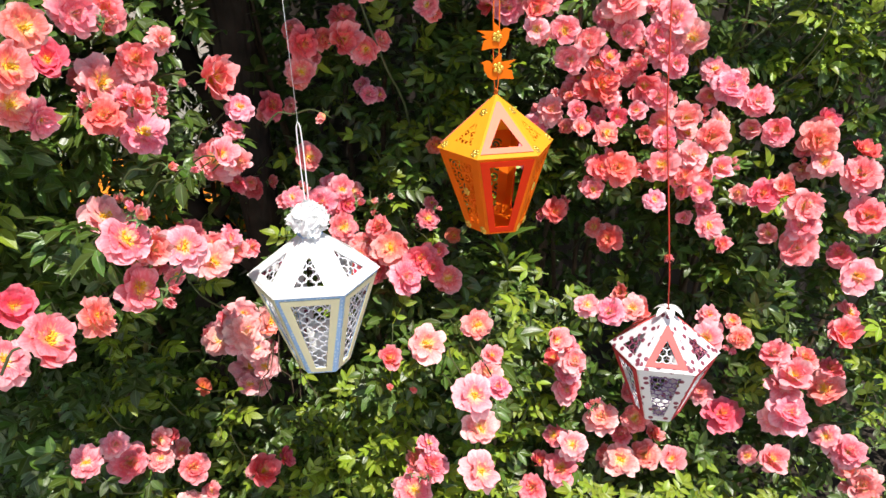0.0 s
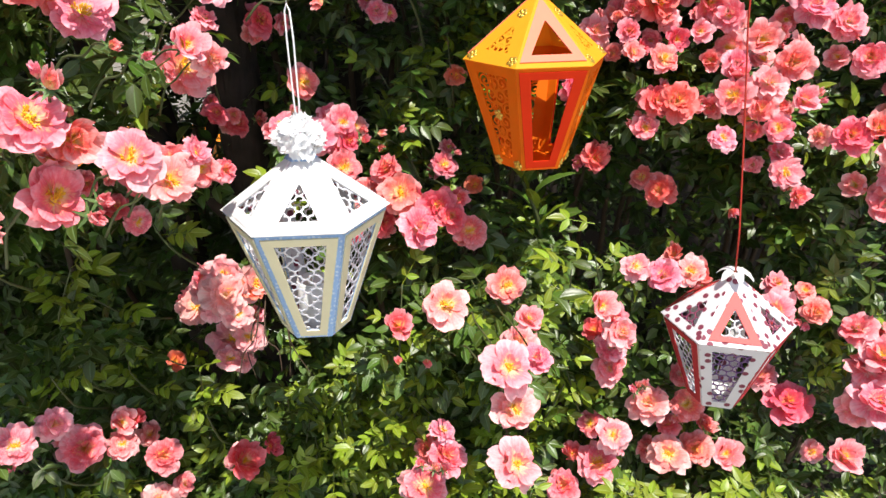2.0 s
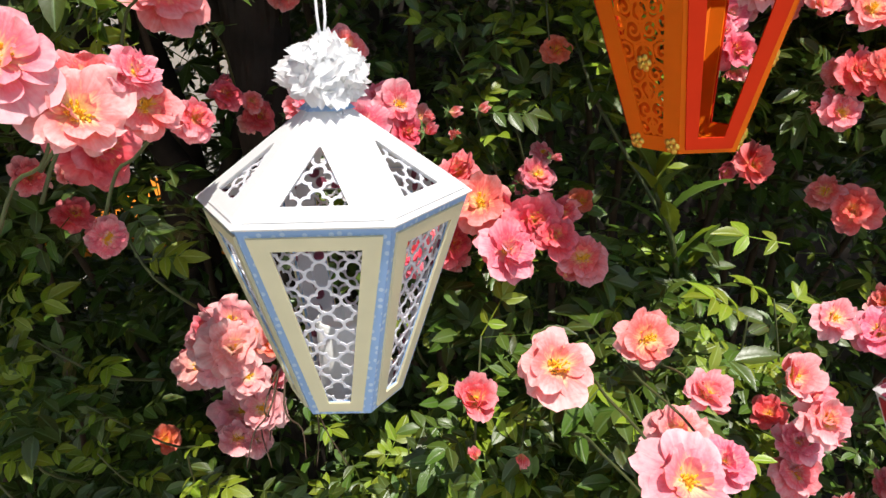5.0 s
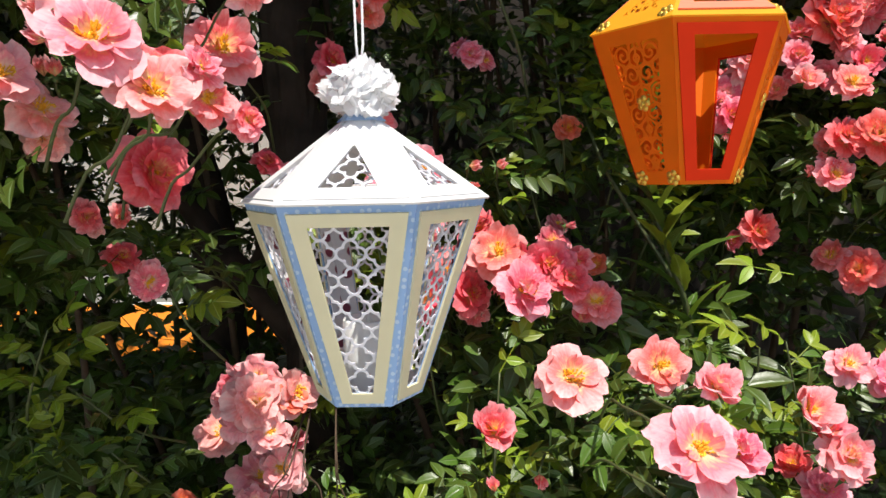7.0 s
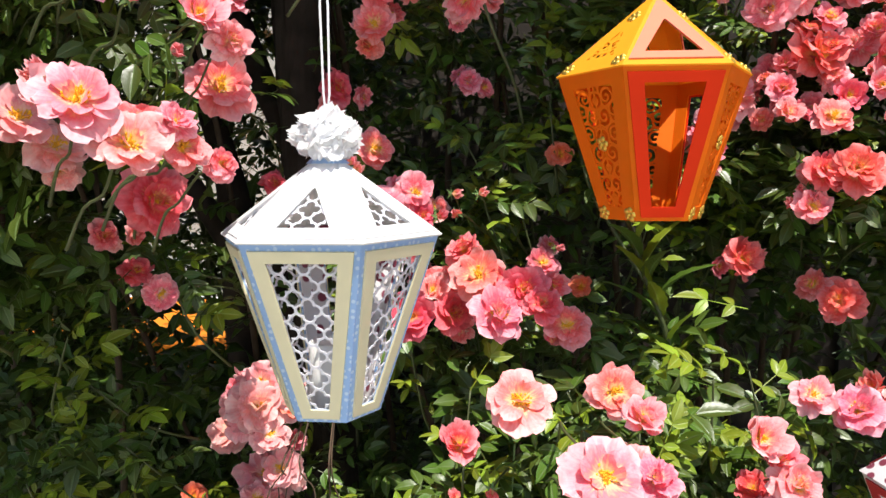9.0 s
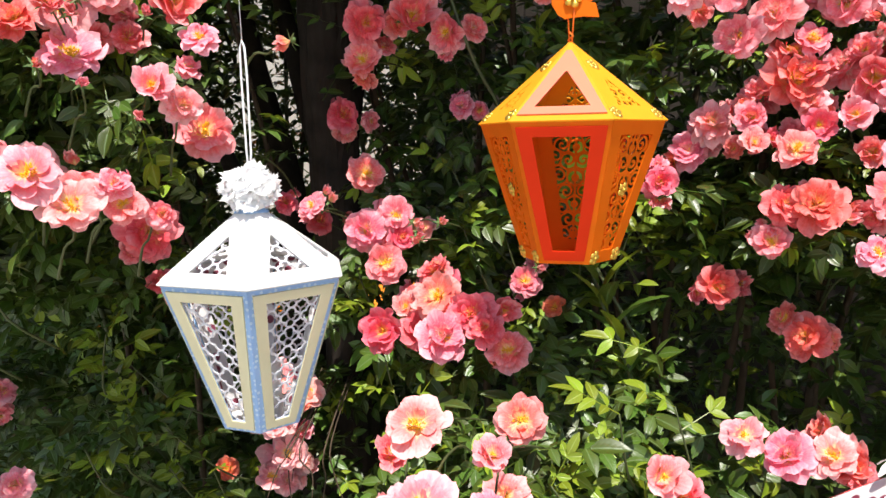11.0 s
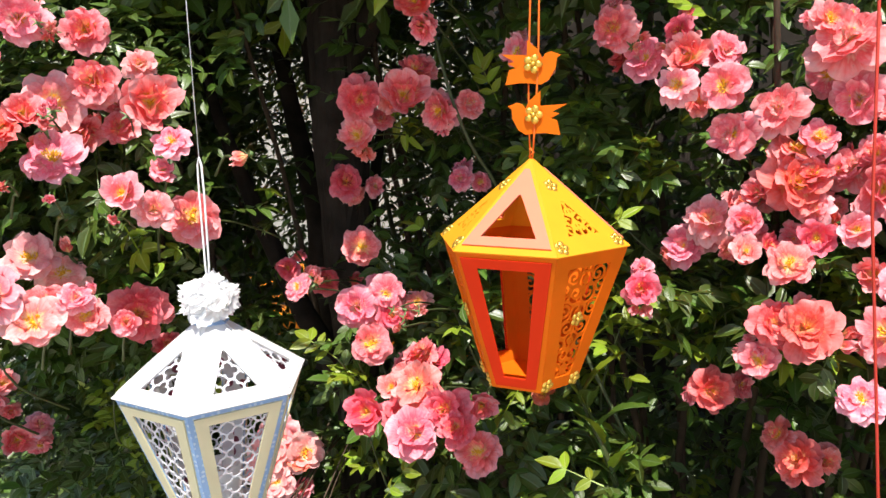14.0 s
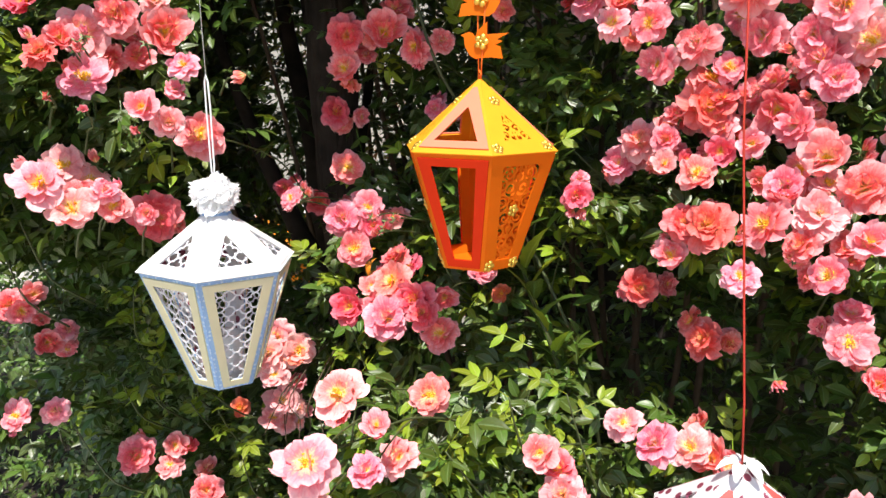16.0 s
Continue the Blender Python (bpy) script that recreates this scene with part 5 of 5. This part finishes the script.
# ---- a weed with lance-shaped toothed leaves that grows up through the roses ----
def lance_leaf(length, width, seed):
    r = random.Random(seed)
    v, f, uv, n = [], [], [], 12
    bend, twist = r.uniform(0.25, 0.6), r.uniform(-0.5, 0.5)
    for i in range(n + 1):
        k = i / n
        w = width * 0.5 * (math.sin(math.pi * (0.04 + 0.93 * k ** 0.8)) + (0.16 if i % 2 and i < n else 0))
        for c in (-1, 0, 1):
            v.append((length * k, w * c, length * (0.25 * k - bend * k * k) + abs(c) * w * 0.35 + w * c * twist * k))
            uv.append((k, 0.5 + 0.5 * c))
    for i in range(n):
        for c in (0, 1):
            f.append((i * 3 + c, i * 3 + c + 3, i * 3 + c + 4, i * 3 + c + 1))
    return np.array(v), np.array(f), np.array(uv)


def wild_plant(base):
    weed = empty("wild_plant", base, "tall green weed with toothed lance-shaped leaves growing among the roses", "plant")
    path = [Vector(p) for p in ((base[0], base[1], base[2] - 0.02), (0.115, 0.97, 0.6), (0.100, 0.925, 0.95), (0.084, 0.885, 1.07), (0.055, 0.872, 1.15), (0.036, 0.872, 1.215), (0.030, 0.876, 1.245))]
    pts, rad = eased(path, [0.0045, 0.004, 0.0035, 0.0032, 0.0028, 0.0022, 0.0012], 6)
    put("stem", mesh_of("stem", *tube([p - weed.location for p in pts], rad, 7), CANE, True), weed)
    r = random.Random(8)
    kinds = [fast_mesh("lance_leaf", *lance_leaf(1.0, 0.30, i)[:2], [YOUNG if i % 2 else LEAF], None, lance_leaf(1.0, 0.30, i)[2]) for i in range(4)]
    for i in range(24):
        k = 13 + (len(pts) - 14) * i / 23
        p = pts[int(k)]
        w = i * 2.4
        out = Vector((math.cos(w), math.sin(w) * 0.55 - 0.45, 0)).normalized()
        a = (out * 0.75 + Vector((0, 0, 0.9 + 0.4 * i / 23))).normalized()
        b = Vector((0, 0, 1)).cross(out)
        n = a.cross(b).normalized()
        m = Matrix((a, b.normalized(), n)).transposed().to_4x4()
        m.translation = p - weed.location
        put("leaf", kinds[i % 4], weed, m @ Matrix.Scale(r.uniform(0.05, 0.08), 4))


wild_plant((0.14, 1.02, 0.06))


# ---- trunk and what stands behind ----
def trunk():
    t = empty("tree_trunk", (-0.352, 1.035, 0.0), "dark shaded tree trunk standing among the roses", "tree")
    pts, rad = [], []
    for i in range(130):
        z = -0.03 + 2.5 * i / 129
        pts.append((0.014 * math.sin(2.2 * z), 0.01 * math.sin(3 * z), z))
        rad.append(0.037 - 0.005 * i / 129 + 0.003 * math.sin(i * 0.19))
    v, f = tube(pts, rad, 40)
    for i, p in enumerate(v):       # furrowed bark plates
        c = Vector(pts[i // 40])
        d = p - c
        w = math.atan2(d.y, d.x)
        q = Vector((math.cos(w) * 2.6, math.sin(w) * 2.6, p.z * 9))
        v[i] = c + d * (1 + 0.16 * (abs(noise.noise(q)) - 0.25) + 0.08 * noise.noise(q * 3.1))
    put("trunk", mesh_of("trunk", v, f, BARK), t)
    lean = [(-0.11, 0.15, -0.03), (-0.14, 0.16, 0.5), (-0.165, 0.16, 0.95), (-0.175, 0.165, 1.12), (-0.20, 0.18, 1.26), (-0.27, 0.20, 1.46), (-0.36, 0.24, 1.75)]
    put("stem", mesh_of("stem", *tube(*eased(lean, [0.036, 0.034, 0.034, 0.034, 0.022, 0.016, 0.010], 5), 14), BARK, True), t)
    put("limb", mesh_of("limb", *tube(*eased([(-0.15, 0.16, 1.06), (-0.10, 0.13, 1.10), (-0.04, 0.10, 1.24), (-0.01, 0.12, 1.45)], [0.014, 0.012, 0.010, 0.007], 5), 10), BARK, True), t)
    put("limb", mesh_of("limb", *tube(*eased([(-0.165, 0.165, 1.10), (-0.12, 0.15, 1.07), (-0.04, 0.06, 1.02), (0.0, 0.0, 1.0)], [0.020, 0.019, 0.019, 0.020], 5), 10), BARK, True), t)
    for z, x, y, up in ((1.02, -0.30, 0.05, 0.42), (1.5, 0.22, 0.1, 0.5), (1.25, -0.25, 0.18, 0.5)):
        pts = [(0, 0, z), (x * 0.35, y * 0.4, z + up * 0.25), (x * 0.7, y * 0.8, z + up * 0.6), (x, y, z + up), (x * 1.2, y, z + up * 1.5)]
        put("limb", mesh_of("limb", *tube(pts, [0.022, 0.018, 0.014, 0.010, 0.005], 9), BARK, True), t)


trunk()


def garden_table(at):
    t = empty("garden_table", at, "long white garden table in the sun behind the roses", "table")
    v, f = box(-0.95, 0.95, -0.38, 0.38, 0.70, 0.73)
    put("tabletop", mesh_of("tabletop", v, f, WHITE), t)
    for x in (-0.88, 0.88):
        for y in (-0.32, 0.32):
            put("leg", mesh_of("leg", *tube([(x, y, 0), (x, y, 0.70)], [0.022, 0.022], 8), WHITE, True), t)
    cloth = empty("tablecloth", (at[0], at[1], at[2] + 0.731), "bright orange tablecloth spread over the garden table", "tablecloth")
    v, f, n = [], [], 60
    prof = [(0.30, 0.004), (0.0, 0.006), (-0.34, 0.004), (-0.387, 0.003), (-0.395, -0.03), (-0.40, -0.10), (-0.402, -0.13)]
    for i in range(n + 1):
        x = -0.90 + 1.80 * i / n
        for y, z in prof:
            wave = 0.012 * math.sin(i * 0.9) * max(0, -z) / 0.13
            v.append((x, y - wave, z + (0.012 * math.sin(i * 0.31) if z < -0.12 else 0)))
    m = len(prof)
    for i in range(n):
        for j in range(m - 1):
            f.append((i * m + j, i * m + j + 1, i * m + m + j + 1, i * m + m + j))
    put("cloth", mesh_of("cloth", v, f, BANNER, True), cloth)


garden_table((-1.25, 2.55, 0.0))
